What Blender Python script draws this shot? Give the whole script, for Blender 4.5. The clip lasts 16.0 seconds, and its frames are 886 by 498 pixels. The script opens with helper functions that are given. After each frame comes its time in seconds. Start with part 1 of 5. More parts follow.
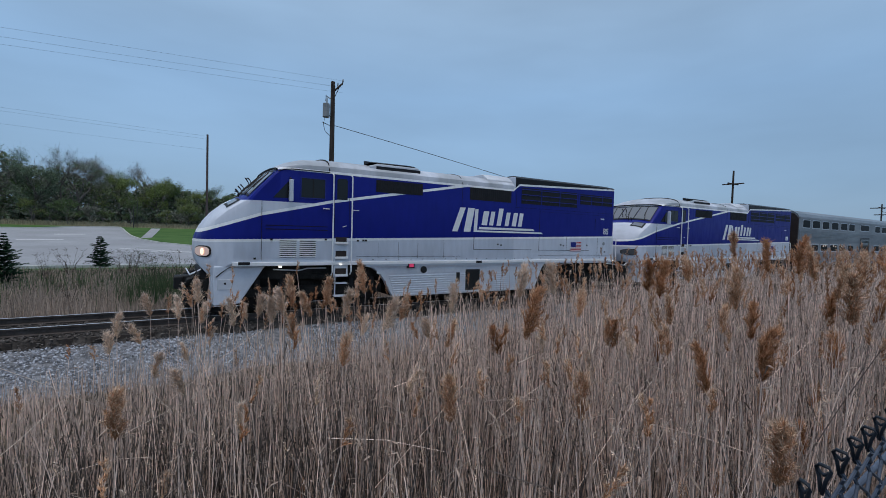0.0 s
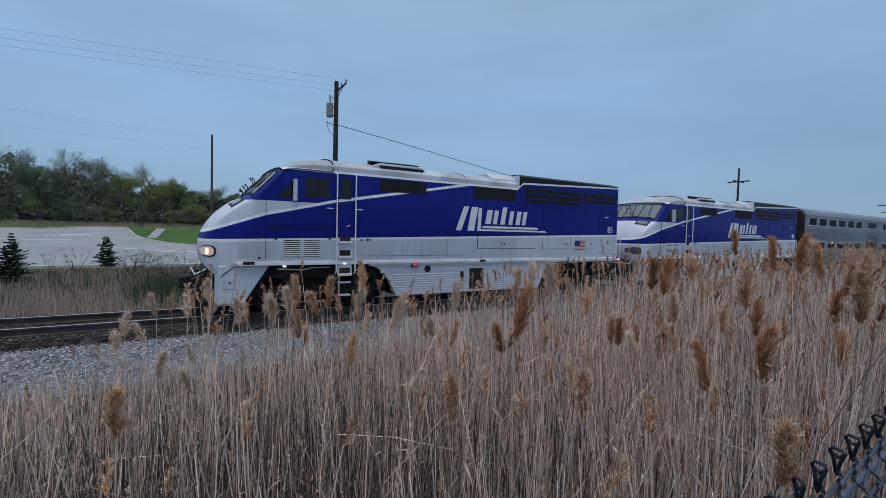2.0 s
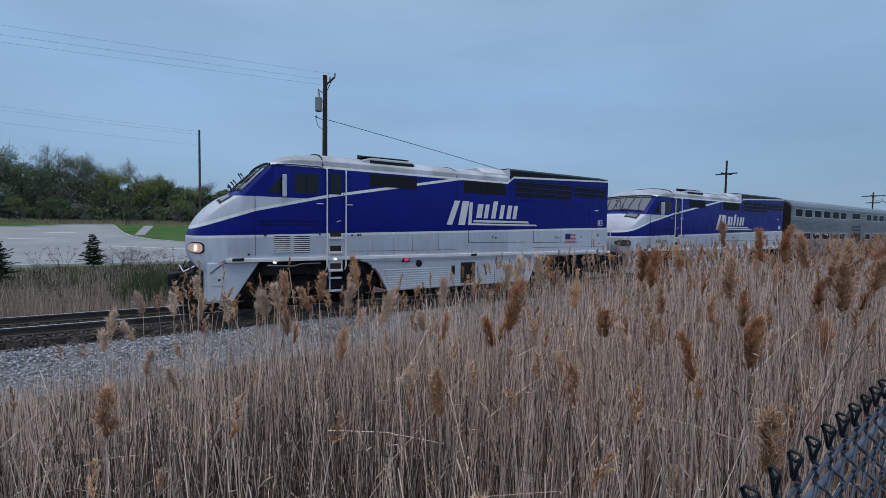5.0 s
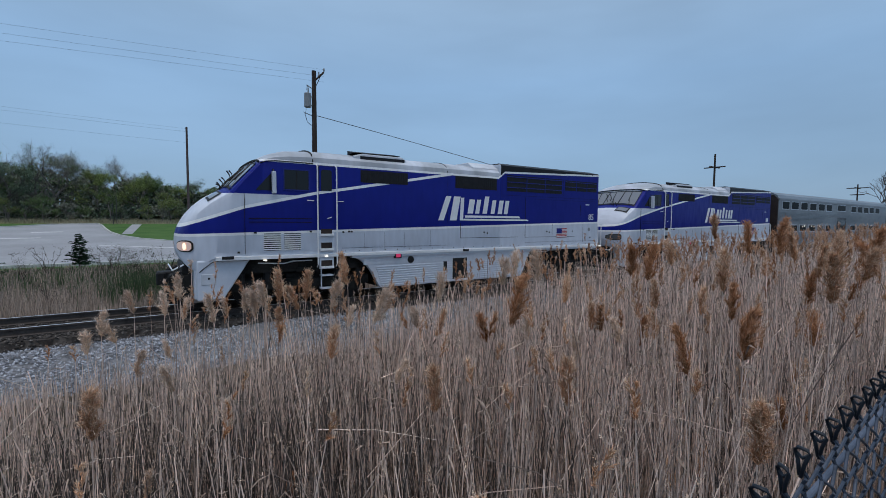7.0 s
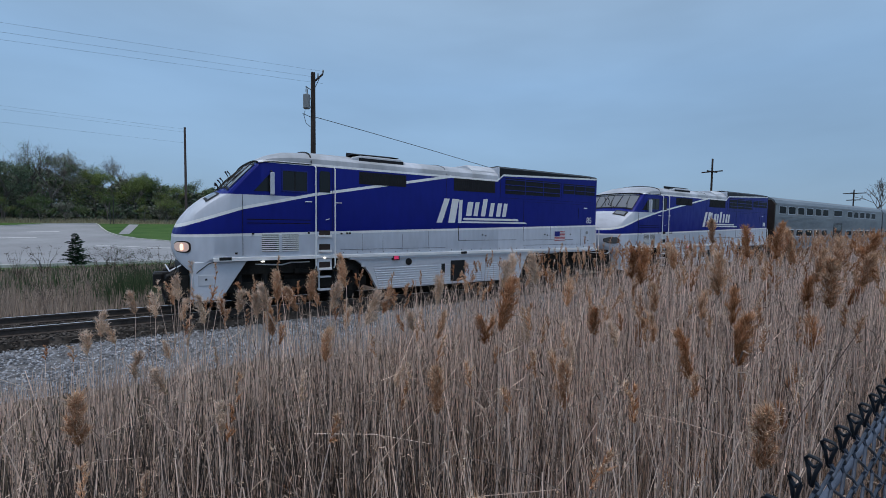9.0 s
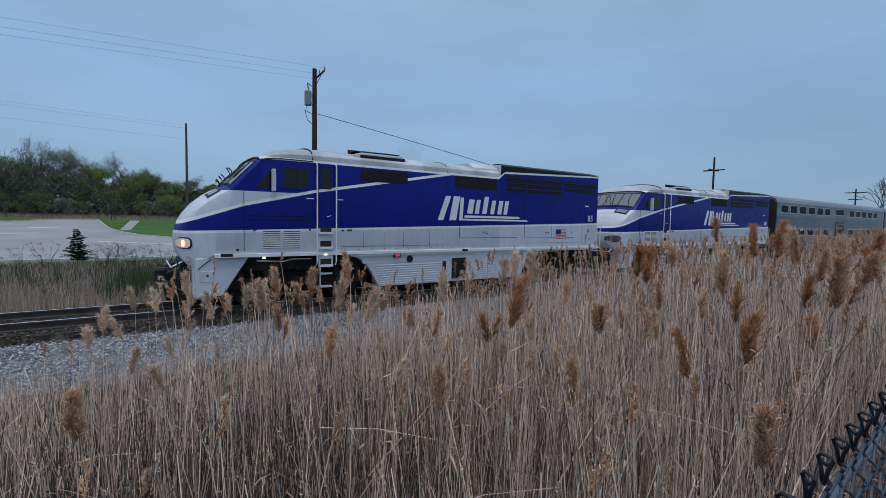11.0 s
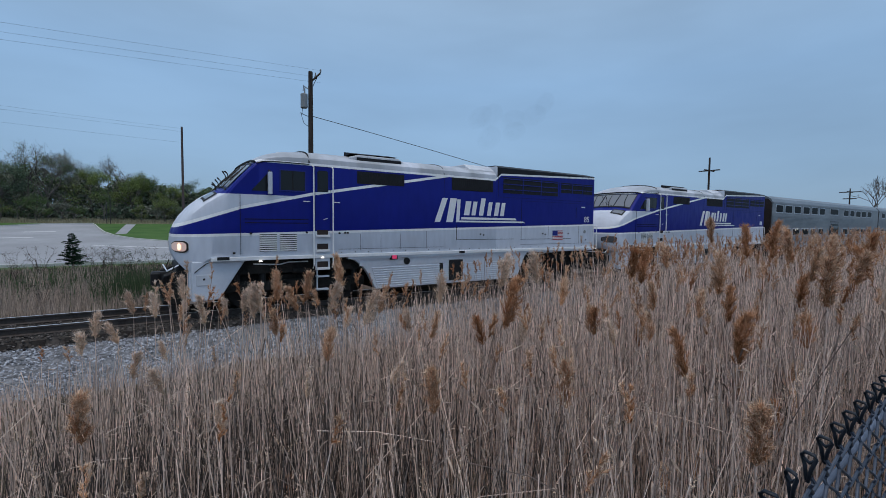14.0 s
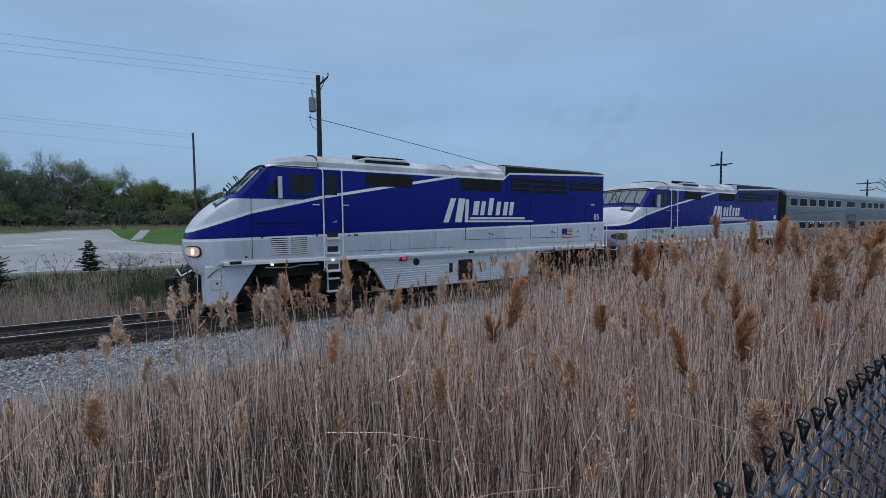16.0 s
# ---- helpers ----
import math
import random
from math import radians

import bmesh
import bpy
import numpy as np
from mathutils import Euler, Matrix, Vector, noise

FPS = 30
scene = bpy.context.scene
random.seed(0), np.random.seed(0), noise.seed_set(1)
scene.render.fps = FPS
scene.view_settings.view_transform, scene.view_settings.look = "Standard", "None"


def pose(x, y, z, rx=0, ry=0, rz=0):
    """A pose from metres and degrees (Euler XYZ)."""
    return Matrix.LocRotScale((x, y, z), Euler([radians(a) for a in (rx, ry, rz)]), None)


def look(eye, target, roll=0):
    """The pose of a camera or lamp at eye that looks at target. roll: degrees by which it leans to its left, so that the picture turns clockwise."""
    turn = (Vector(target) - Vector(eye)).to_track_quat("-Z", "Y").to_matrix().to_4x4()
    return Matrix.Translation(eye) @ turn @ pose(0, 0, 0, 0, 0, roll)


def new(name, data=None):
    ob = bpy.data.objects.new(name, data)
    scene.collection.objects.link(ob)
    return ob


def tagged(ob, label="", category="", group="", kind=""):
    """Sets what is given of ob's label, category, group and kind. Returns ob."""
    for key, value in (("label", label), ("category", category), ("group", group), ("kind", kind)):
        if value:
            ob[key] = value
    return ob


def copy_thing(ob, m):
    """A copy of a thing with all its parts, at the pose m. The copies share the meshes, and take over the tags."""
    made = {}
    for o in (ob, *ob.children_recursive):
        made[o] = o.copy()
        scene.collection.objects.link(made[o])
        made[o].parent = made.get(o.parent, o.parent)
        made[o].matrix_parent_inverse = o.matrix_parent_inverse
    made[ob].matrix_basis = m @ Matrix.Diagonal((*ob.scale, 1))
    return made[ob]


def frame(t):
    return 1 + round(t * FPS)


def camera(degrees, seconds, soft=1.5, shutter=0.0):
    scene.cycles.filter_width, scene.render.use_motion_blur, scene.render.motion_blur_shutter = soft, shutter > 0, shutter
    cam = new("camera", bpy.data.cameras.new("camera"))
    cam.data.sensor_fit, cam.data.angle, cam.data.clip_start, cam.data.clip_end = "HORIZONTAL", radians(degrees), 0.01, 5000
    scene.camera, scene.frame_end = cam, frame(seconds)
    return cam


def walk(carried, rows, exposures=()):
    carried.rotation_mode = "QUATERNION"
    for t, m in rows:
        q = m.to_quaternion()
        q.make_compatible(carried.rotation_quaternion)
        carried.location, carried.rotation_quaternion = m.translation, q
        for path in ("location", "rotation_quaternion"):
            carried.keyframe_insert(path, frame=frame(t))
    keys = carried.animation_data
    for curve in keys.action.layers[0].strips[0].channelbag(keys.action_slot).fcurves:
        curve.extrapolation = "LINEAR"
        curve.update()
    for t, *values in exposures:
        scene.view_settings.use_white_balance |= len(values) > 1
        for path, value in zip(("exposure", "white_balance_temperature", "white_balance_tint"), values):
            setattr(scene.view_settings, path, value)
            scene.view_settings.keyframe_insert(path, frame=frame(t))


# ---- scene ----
cam = camera(88.9, 16.0, soft=0.8)
PATH = [
    (0, (0.153, -14.406, 2.462), (1.219, -12.715, 2.387), 1.7),
    (0.5, (0.154, -14.408, 2.463), (1.215, -12.715, 2.386), 1.6),
    (1, (0.157, -14.411, 2.462), (1.214, -12.715, 2.383), 1.6),
    (1.5, (0.158, -14.413, 2.462), (1.213, -12.716, 2.384), 1.6),
    (2, (0.157, -14.415, 2.463), (1.208, -12.715, 2.383), 1.5),
    (2.5, (0.157, -14.419, 2.462), (1.201, -12.716, 2.375), 1.3),
    (3, (0.167, -14.423, 2.461), (1.224, -12.728, 2.363), 1.1),
    (3.5, (0.166, -14.422, 2.462), (1.242, -12.739, 2.358), 1.1),
    (4, (0.163, -14.421, 2.465), (1.246, -12.743, 2.364), 1.1),
    (6.5, (0.184, -14.408, 2.465), (1.273, -12.735, 2.349), 0.5),
    (7, (0.181, -14.398, 2.462), (1.293, -12.741, 2.34), 0.4),
    (7.5, (0.17, -14.396, 2.465), (1.289, -12.743, 2.346), 0.5),
    (8, (0.174, -14.386, 2.465), (1.288, -12.729, 2.356), 0.6),
    (8.5, (0.172, -14.385, 2.464), (1.289, -12.73, 2.357), 0.7),
    (9, (0.176, -14.386, 2.463), (1.297, -12.733, 2.351), 0.8),
    (11.5, (0.167, -14.376, 2.46), (1.285, -12.722, 2.337), 1.1),
    (12, (0.171, -14.379, 2.462), (1.296, -12.729, 2.342), 1.1),
    (12.5, (0.171, -14.384, 2.462), (1.297, -12.736, 2.348), 1.1),
    (13, (0.17, -14.386, 2.463), (1.294, -12.735, 2.353), 1.0),
    (13.5, (0.171, -14.387, 2.463), (1.295, -12.737, 2.351), 0.9),
    (14, (0.168, -14.389, 2.465), (1.296, -12.742, 2.35), 0.7),
    (14.5, (0.16, -14.393, 2.468), (1.291, -12.748, 2.352), 0.5),
    (15, (0.154, -14.429, 2.469), (1.275, -12.777, 2.352), 0.5),
    (15.5, (0.161, -14.44, 2.481), (1.252, -12.768, 2.365), 0.0),
    (16, (0.169, -14.446, 2.486), (1.26, -12.773, 2.37), -0.4),
]
walk(cam, [(t, look(eye, target, roll)) for t, eye, target, roll in PATH])

# ---- light ----
world = bpy.data.worlds.new("overcast_sky")
scene.world = world
world.use_nodes = True
wn, wl = world.node_tree.nodes, world.node_tree.links
wn.clear()
w_out, w_bg = wn.new("ShaderNodeOutputWorld"), wn.new("ShaderNodeBackground")
sky = wn.new("ShaderNodeTexSky")
sky.sky_type, sky.sun_disc = "NISHITA", False
sky.sun_elevation, sky.sun_rotation = radians(76), radians(222)
sky_gain = wn.new("ShaderNodeVectorMath")
sky_gain.operation = "SCALE"
sky_gain.inputs["Scale"].default_value = 0.10
w_co, w_sep, w_ramp = wn.new("ShaderNodeTexCoord"), wn.new("ShaderNodeSeparateXYZ"), wn.new("ShaderNodeValToRGB")
w_ramp.color_ramp.elements[0].position, w_ramp.color_ramp.elements[0].color = 0.0, (0.248, 0.375, 0.530, 1)
w_ramp.color_ramp.elements[1].position, w_ramp.color_ramp.elements[1].color = 0.75, (0.345, 0.490, 0.700, 1)
for p, c in ((0.10, (0.238, 0.382, 0.565, 1)), (0.28, (0.256, 0.420, 0.645, 1)), (0.45, (0.310, 0.460, 0.655, 1))):
    w_ramp.color_ramp.elements.new(p).color = c
w_map, w_noise = wn.new("ShaderNodeMapping"), wn.new("ShaderNodeTexNoise")
w_map.inputs["Scale"].default_value = (1.0, 1.0, 4.0)
w_map.inputs["Rotation"].default_value = (0.0, 0.15, 0.3)
w_noise.inputs["Scale"].default_value, w_noise.inputs["Detail"].default_value = 1.6, 4.0
w_rng = wn.new("ShaderNodeMapRange")
w_rng.inputs["From Min"].default_value, w_rng.inputs["From Max"].default_value = 0.3, 0.7
w_rng.inputs["To Min"].default_value, w_rng.inputs["To Max"].default_value = 0.88, 1.12
w_cl = wn.new("ShaderNodeVectorMath")
w_cl.operation = "SCALE"
w_mix = wn.new("ShaderNodeMix")
w_mix.data_type = "RGBA"
w_mix.inputs["Factor"].default_value = 0.9
wl.new(w_co.outputs["Generated"], w_sep.inputs[0])
wl.new(w_sep.outputs["Z"], w_ramp.inputs["Fac"])
wl.new(w_co.outputs["Generated"], w_map.inputs["Vector"])
wl.new(w_map.outputs[0], w_noise.inputs["Vector"])
wl.new(w_noise.outputs["Fac"], w_rng.inputs["Value"])
wl.new(w_ramp.outputs["Color"], w_cl.inputs[0])
wl.new(w_rng.outputs["Result"], w_cl.inputs["Scale"])
wl.new(sky.outputs["Color"], sky_gain.inputs[0])
wl.new(sky_gain.outputs[0], w_mix.inputs["A"])
wl.new(w_cl.outputs[0], w_mix.inputs["B"])
wl.new(w_mix.outputs["Result"], w_bg.inputs["Color"])
w_bg.inputs["Strength"].default_value = 1.06
wl.new(w_bg.outputs[0], w_out.inputs["Surface"])
sun = new("sun", bpy.data.lights.new("sun", "SUN"))
sun.data.energy, sun.data.angle, sun.data.color = 1.75, radians(40), (1.0, 0.92, 0.84)
sun.matrix_world = look((-8, -9, 50), (0, 0, 0))


# ---- materials ----
def material(name, rough=0.6, metal=0.0):
    m = bpy.data.materials.new(name)
    m.use_nodes = True
    b = m.node_tree.nodes["Principled BSDF"]
    b.inputs["Roughness"].default_value, b.inputs["Metallic"].default_value = rough, metal
    return m, m.node_tree.nodes, m.node_tree.links, b


def surface(name, c1, c2, scale=4.0, rough=0.6, metal=0.0, bump=0.0, fine=8.0, vary=0.25, source="noise", stretch=(1, 1, 1), spec=None):
    """Two colours mixed by a coarse noise, a fine grain over it, and optional relief; vary: spread between pieces or islands."""
    m, n, l, b = material(name, rough, metal)
    b.inputs["Specular IOR Level"].default_value = spec if spec is not None else (0.08 if rough > 0.72 else 0.3)
    co, mp = n.new("ShaderNodeTexCoord"), n.new("ShaderNodeMapping")
    mp.inputs["Scale"].default_value = stretch
    l.new(co.outputs["Object"], mp.inputs["Vector"])
    big, small = n.new("ShaderNodeTexNoise"), n.new("ShaderNodeTexNoise")
    big.inputs["Scale"].default_value, big.inputs["Detail"].default_value = scale, 5
    small.inputs["Scale"].default_value, small.inputs["Detail"].default_value = scale * fine, 3
    for t in (big, small):
        l.new(mp.outputs[0], t.inputs["Vector"])
    add = n.new("ShaderNodeMath")
    add.operation = "MULTIPLY_ADD"
    add.inputs[1].default_value = 0.45
    l.new(small.outputs["Fac"], add.inputs[0])
    l.new(big.outputs["Fac"], add.inputs[2])
    rng = n.new("ShaderNodeMapRange")
    rng.inputs["From Min"].default_value, rng.inputs["From Max"].default_value = 0.5, 0.95
    l.new(add.outputs[0], rng.inputs["Value"])
    mix = n.new("ShaderNodeMix")
    mix.data_type = "RGBA"
    mix.inputs["A"].default_value, mix.inputs["B"].default_value = (*c1, 1), (*c2, 1)
    l.new(rng.outputs["Result"], mix.inputs["Factor"])
    out = mix.outputs["Result"]
    if source in ("island", "object"):
        rnd = n.new("ShaderNodeNewGeometry") if source == "island" else n.new("ShaderNodeObjectInfo")
        sc = n.new("ShaderNodeMapRange")
        sc.inputs["To Min"].default_value, sc.inputs["To Max"].default_value = 1 - vary, 1 + vary
        l.new(rnd.outputs["Random Per Island" if source == "island" else "Random"], sc.inputs["Value"])
        gain = n.new("ShaderNodeVectorMath")
        gain.operation = "SCALE"
        l.new(out, gain.inputs[0])
        l.new(sc.outputs["Result"], gain.inputs["Scale"])
        out = gain.outputs[0]
    l.new(out, b.inputs["Base Color"])
    if bump:
        bm_node = n.new("ShaderNodeBump")
        bm_node.inputs["Strength"].default_value, bm_node.inputs["Distance"].default_value = 1.0, bump
        l.new(add.outputs[0], bm_node.inputs["Height"])
        l.new(bm_node.outputs[0], b.inputs["Normal"])
    return m


def glow(name, colour, strength):
    m, n, l, b = material(name, 0.3)
    b.inputs["Base Color"].default_value = (*colour, 1)
    b.inputs["Emission Color"].default_value, b.inputs["Emission Strength"].default_value = (*colour, 1), strength
    return m


def glass(name, colour=(0.01, 0.012, 0.015), rough=0.06, spec=0.3):
    m, n, l, b = material(name, rough)
    b.inputs["Base Color"].default_value = (*colour, 1)
    b.inputs["Specular IOR Level"].default_value = spec
    return m


def livery():
    """Blue, white and silver paint of the locomotive, laid out along its length (x) and height (z), with grime and panel streaks."""
    m, n, l, b = material("locomotive_paint", 0.38)
    b.inputs["Specular IOR Level"].default_value = 0.20

    def math_node(op, a, c=None, d=None, clamp=False):
        k = n.new("ShaderNodeMath")
        k.operation, k.use_clamp = op, clamp
        for i, v in enumerate((a, c, d)):
            if v is None:
                continue
            if isinstance(v, (int, float)):
                k.inputs[i].default_value = v
            else:
                l.new(v, k.inputs[i])
        return k.outputs[0]

    def ramp(x, x0, x1, y0, y1):
        k = n.new("ShaderNodeMapRange")
        for key, v in (("From Min", x0), ("From Max", x1), ("To Min", y0), ("To Max", y1)):
            k.inputs[key].default_value = v
        l.new(x, k.inputs["Value"])
        return k.outputs["Result"]

    co, sep = n.new("ShaderNodeTexCoord"), n.new("ShaderNodeSeparateXYZ")
    l.new(co.outputs["Object"], sep.inputs[0])
    x, z = sep.outputs["X"], sep.outputs["Z"]
    low = ramp(x, 0.9, 17.1, 2.085, 2.485)
    a1, a2, a3 = ramp(x, 0.85, 2.49, 0, 0.563), ramp(x, 2.49, 4.4, 0, 0.437), ramp(x, 4.4, 9.25, 0, 0.86)
    edge = math_node("ADD", math_node("ADD", a1, a2), math_node("ADD", a3, 2.20))
    upper = math_node("MAXIMUM", math_node("ADD", edge, 0.085), 3.165)
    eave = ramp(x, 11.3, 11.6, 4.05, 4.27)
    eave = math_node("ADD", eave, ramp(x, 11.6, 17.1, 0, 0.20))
    behind = math_node("GREATER_THAN", x, 9.22)
    above_low = math_node("GREATER_THAN", z, low)
    blue1 = math_node("MULTIPLY", above_low, math_node("MAXIMUM", math_node("LESS_THAN", z, edge), behind))
    blue2 = math_node("MULTIPLY", math_node("GREATER_THAN", z, upper), math_node("GREATER_THAN", x, 1.9))
    blue = math_node("MULTIPLY", math_node("MAXIMUM", blue1, blue2), math_node("LESS_THAN", z, eave))
    line1 = math_node("LESS_THAN", math_node("ABSOLUTE", math_node("SUBTRACT", z, math_node("SUBTRACT", low, 0.03))), 0.036)
    line2 = math_node("MULTIPLY", math_node("GREATER_THAN", z, edge), math_node("LESS_THAN", z, math_node("ADD", edge, 0.085)))
    line2 = math_node("MULTIPLY", line2, math_node("LESS_THAN", x, 9.22))
    line3 = math_node("LESS_THAN", math_node("ABSOLUTE", math_node("SUBTRACT", z, math_node("ADD", eave, 0.035))), 0.035)
    white = math_node("MAXIMUM", math_node("MAXIMUM", line1, line2), line3)
    noise1, noise2 = n.new("ShaderNodeTexNoise"), n.new("ShaderNodeTexNoise")
    mp = n.new("ShaderNodeMapping")
    mp.inputs["Scale"].default_value = (3.0, 1.0, 0.7)
    l.new(co.outputs["Object"], mp.inputs["Vector"])
    l.new(mp.outputs[0], noise1.inputs["Vector"])
    l.new(co.outputs["Object"], noise2.inputs["Vector"])
    noise1.inputs["Scale"].default_value, noise1.inputs["Detail"].default_value = 2.0, 6
    noise2.inputs["Scale"].default_value, noise2.inputs["Detail"].default_value = 0.8, 4
    grime = math_node("MULTIPLY", ramp(noise1.outputs["Fac"], 0.35, 0.75, 1.03, 0.90), ramp(noise2.outputs["Fac"], 0.3, 0.7, 1.05, 0.92))

    def mixed(f, a, c):
        k = n.new("ShaderNodeMix")
        k.data_type = "RGBA"
        for key, v in (("Factor", f), ("A", a), ("B", c)):
            if isinstance(v, tuple):
                k.inputs[key].default_value = (*v, 1)
            else:
                l.new(v, k.inputs[key])
        return k.outputs["Result"]

    col = mixed(blue, (0.59, 0.62, 0.69), (0.005, 0.012, 0.205))
    col = mixed(math_node("MULTIPLY", math_node("GREATER_THAN", z, eave), math_node("GREATER_THAN", x, 11.4)), col, (0.012, 0.012, 0.014))
    # blotchy grey on the roof: stains, plus darkening that offsets the overhead sun
    roof_dulling = ramp(noise2.outputs["Fac"], 0.38, 0.62, 0.25, 1.0)
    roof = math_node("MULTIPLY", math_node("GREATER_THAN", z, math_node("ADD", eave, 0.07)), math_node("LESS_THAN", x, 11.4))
    col = mixed(math_node("MULTIPLY", roof, roof_dulling), col, (0.38, 0.40, 0.43))
    col = mixed(white, col, (0.86, 0.86, 0.86))
    gain = n.new("ShaderNodeVectorMath")
    gain.operation = "SCALE"
    l.new(col, gain.inputs[0])
    l.new(grime, gain.inputs["Scale"])
    l.new(gain.outputs[0], b.inputs["Base Color"])
    l.new(ramp(noise1.outputs["Fac"], 0.3, 0.7, 0.30, 0.5), b.inputs["Roughness"])
    return m


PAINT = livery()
SILVER = surface("silver_paint", (0.55, 0.58, 0.64), (0.62, 0.65, 0.71), 1.5, 0.42)
FLUTED = surface("fluted_steel", (0.66, 0.68, 0.73), (0.78, 0.80, 0.84), 1.2, 0.34, 0.3)
BLUE = surface("blue_paint", (0.008, 0.016, 0.17), (0.012, 0.022, 0.21), 1.5, 0.4)
WHITE = surface("white_paint", (0.72, 0.72, 0.72), (0.82, 0.82, 0.82), 3.0, 0.45)
ROOFGREY = surface("roof_paint", (0.44, 0.46, 0.50), (0.60, 0.62, 0.66), 0.8, 0.5)
BLACK = surface("black_steel", (0.008, 0.008, 0.009), (0.02, 0.019, 0.018), 3.0, 0.6)
DARKMESH = surface("dark_screen", (0.006, 0.006, 0.008), (0.014, 0.014, 0.018), 8.0, 0.6)
UNDER = surface("grimy_underframe", (0.010, 0.0095, 0.009), (0.034, 0.031, 0.028), 2.5, 0.75)
GLASS = glass("dark_window_glass")
COACHGLASS = glass("tinted_coach_glass", (0.008, 0.010, 0.012), 0.3, 0.02)
# pale grey base: the sky's reflection is put into the pane colour
WINDSHIELD = glass("sky_toned_windshield_glass", (0.20, 0.21, 0.23), 0.05)
LAMP_ON = glow("lit_headlamp", (1.0, 0.72, 0.52), 1.25)
LAMP_LENS = glow("lamp_lens", (0.80, 0.56, 0.47), 0.16)
LAMP_OUT = glass("unlit_lamp_lens", (0.10, 0.105, 0.11), 0.15)
STEP_LIGHT = glow("step_light", (1.0, 0.92, 0.8), 1.6)
RED_LIGHT = glow("red_indicator", (0.8, 0.06, 0.16), 0.25)
STEEL = surface("rail_steel", (0.045, 0.036, 0.032), (0.09, 0.075, 0.068), 3.0, 0.6, 0.2)
RAILTOP = surface("worn_rail_head", (0.60, 0.59, 0.60), (0.72, 0.71, 0.71), 3.0, 0.35, 0.7)
TIE = surface("weathered_tie", (0.035, 0.028, 0.024), (0.09, 0.075, 0.065), 3.0, 0.85, bump=0.01, source="object")
BALLAST = surface("ballast_bed", (0.06, 0.06, 0.064), (0.24, 0.24, 0.25), 7.0, 0.9, bump=0.04, fine=3.0)
STONE = surface("ballast_stone", (0.20, 0.207, 0.228), (0.34, 0.35, 0.38), 9.0, 0.9, source="island", vary=0.7)
DARKSTONE = surface("oil_stained_stone", (0.045, 0.040, 0.038), (0.13, 0.115, 0.105), 9.0, 0.9, source="island", vary=0.6)
OILY = surface("oily_ballast", (0.018, 0.016, 0.015), (0.085, 0.075, 0.068), 5.0, 0.9, bump=0.03, fine=3.0)
GROUND = surface("dry_earth_grass", (0.040, 0.033, 0.025), (0.095, 0.076, 0.056), 0.5, 0.95, bump=0.03, fine=9.0)
GRASS = surface("mown_grass", (0.042, 0.092, 0.024), (0.078, 0.140, 0.042), 0.25, 0.95, fine=18.0)
FIELD = surface("rough_field", (0.10, 0.105, 0.05), (0.21, 0.18, 0.12), 0.12, 0.95, fine=9.0)
CONCRETE = surface("pale_pavement", (0.245, 0.25, 0.262), (0.325, 0.33, 0.345), 0.15, 0.85, fine=14.0)
KERB = surface("kerb_concrete", (0.40, 0.40, 0.39), (0.52, 0.52, 0.50), 1.0, 0.85)
LINE = surface("road_marking", (0.46, 0.46, 0.47), (0.60, 0.60, 0.61), 1.0, 0.8)
POLEWOOD = surface("pole_wood", (0.030, 0.024, 0.022), (0.085, 0.066, 0.056), 2.0, 0.9, stretch=(6, 6, 0.5))
WIRE = surface("dark_cable", (0.03, 0.03, 0.032), (0.05, 0.05, 0.05), 2.0, 0.6)
TRANSF = surface("transformer_steel", (0.20, 0.22, 0.23), (0.28, 0.29, 0.30), 4.0, 0.5)
CHAIN = surface("coated_fence_wire", (0.030, 0.040, 0.060), (0.075, 0.092, 0.125), 20.0, 0.42)
FENCERAIL = surface("fence_rail_steel", (0.050, 0.062, 0.090), (0.11, 0.13, 0.175), 12.0, 0.5)
KNUCKLE = surface("coated_wire_ends", (0.006, 0.008, 0.012), (0.018, 0.024, 0.034), 20.0, 0.45)
STRAW = surface("dry_reed_stem", (0.505, 0.370, 0.300), (0.77, 0.578, 0.480), 3.0, 0.75, source="island", vary=0.65)
# dark stems for low in the beds, with the shade put into their colour
SHADESTEM = surface("shade_toned_reed_stem", (0.055, 0.046, 0.042), (0.135, 0.113, 0.102), 3.0, 0.85, source="island", vary=0.5)
BROKEN = surface("bleached_broken_stem", (0.56, 0.44, 0.36), (0.70, 0.57, 0.48), 6.0, 0.7, source="island", vary=0.2)
BLADE = surface("dead_reed_leaf", (0.15, 0.112, 0.090), (0.36, 0.275, 0.22), 3.0, 0.8, source="island", vary=0.4)
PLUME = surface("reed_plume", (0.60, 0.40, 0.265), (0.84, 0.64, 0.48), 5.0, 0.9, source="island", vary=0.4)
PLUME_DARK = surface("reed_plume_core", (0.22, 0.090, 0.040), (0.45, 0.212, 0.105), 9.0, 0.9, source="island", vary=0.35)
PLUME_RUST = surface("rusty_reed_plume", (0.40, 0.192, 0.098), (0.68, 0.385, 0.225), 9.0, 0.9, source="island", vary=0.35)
DRYGRASS = surface("dry_verge_grass", (0.30, 0.225, 0.18), (0.46, 0.36, 0.29), 1.0, 0.9, source="island", vary=0.45)
GREENWEED = surface("green_weeds", (0.042, 0.070, 0.032), (0.090, 0.122, 0.062), 1.0, 0.9, source="island", vary=0.4)
TWIG = surface("bare_twigs", (0.055, 0.040, 0.034), (0.10, 0.078, 0.066), 2.0, 0.9, source="island", vary=0.3)
BARK = surface("tree_bark", (0.095, 0.088, 0.082), (0.175, 0.160, 0.150), 2.0, 0.95)
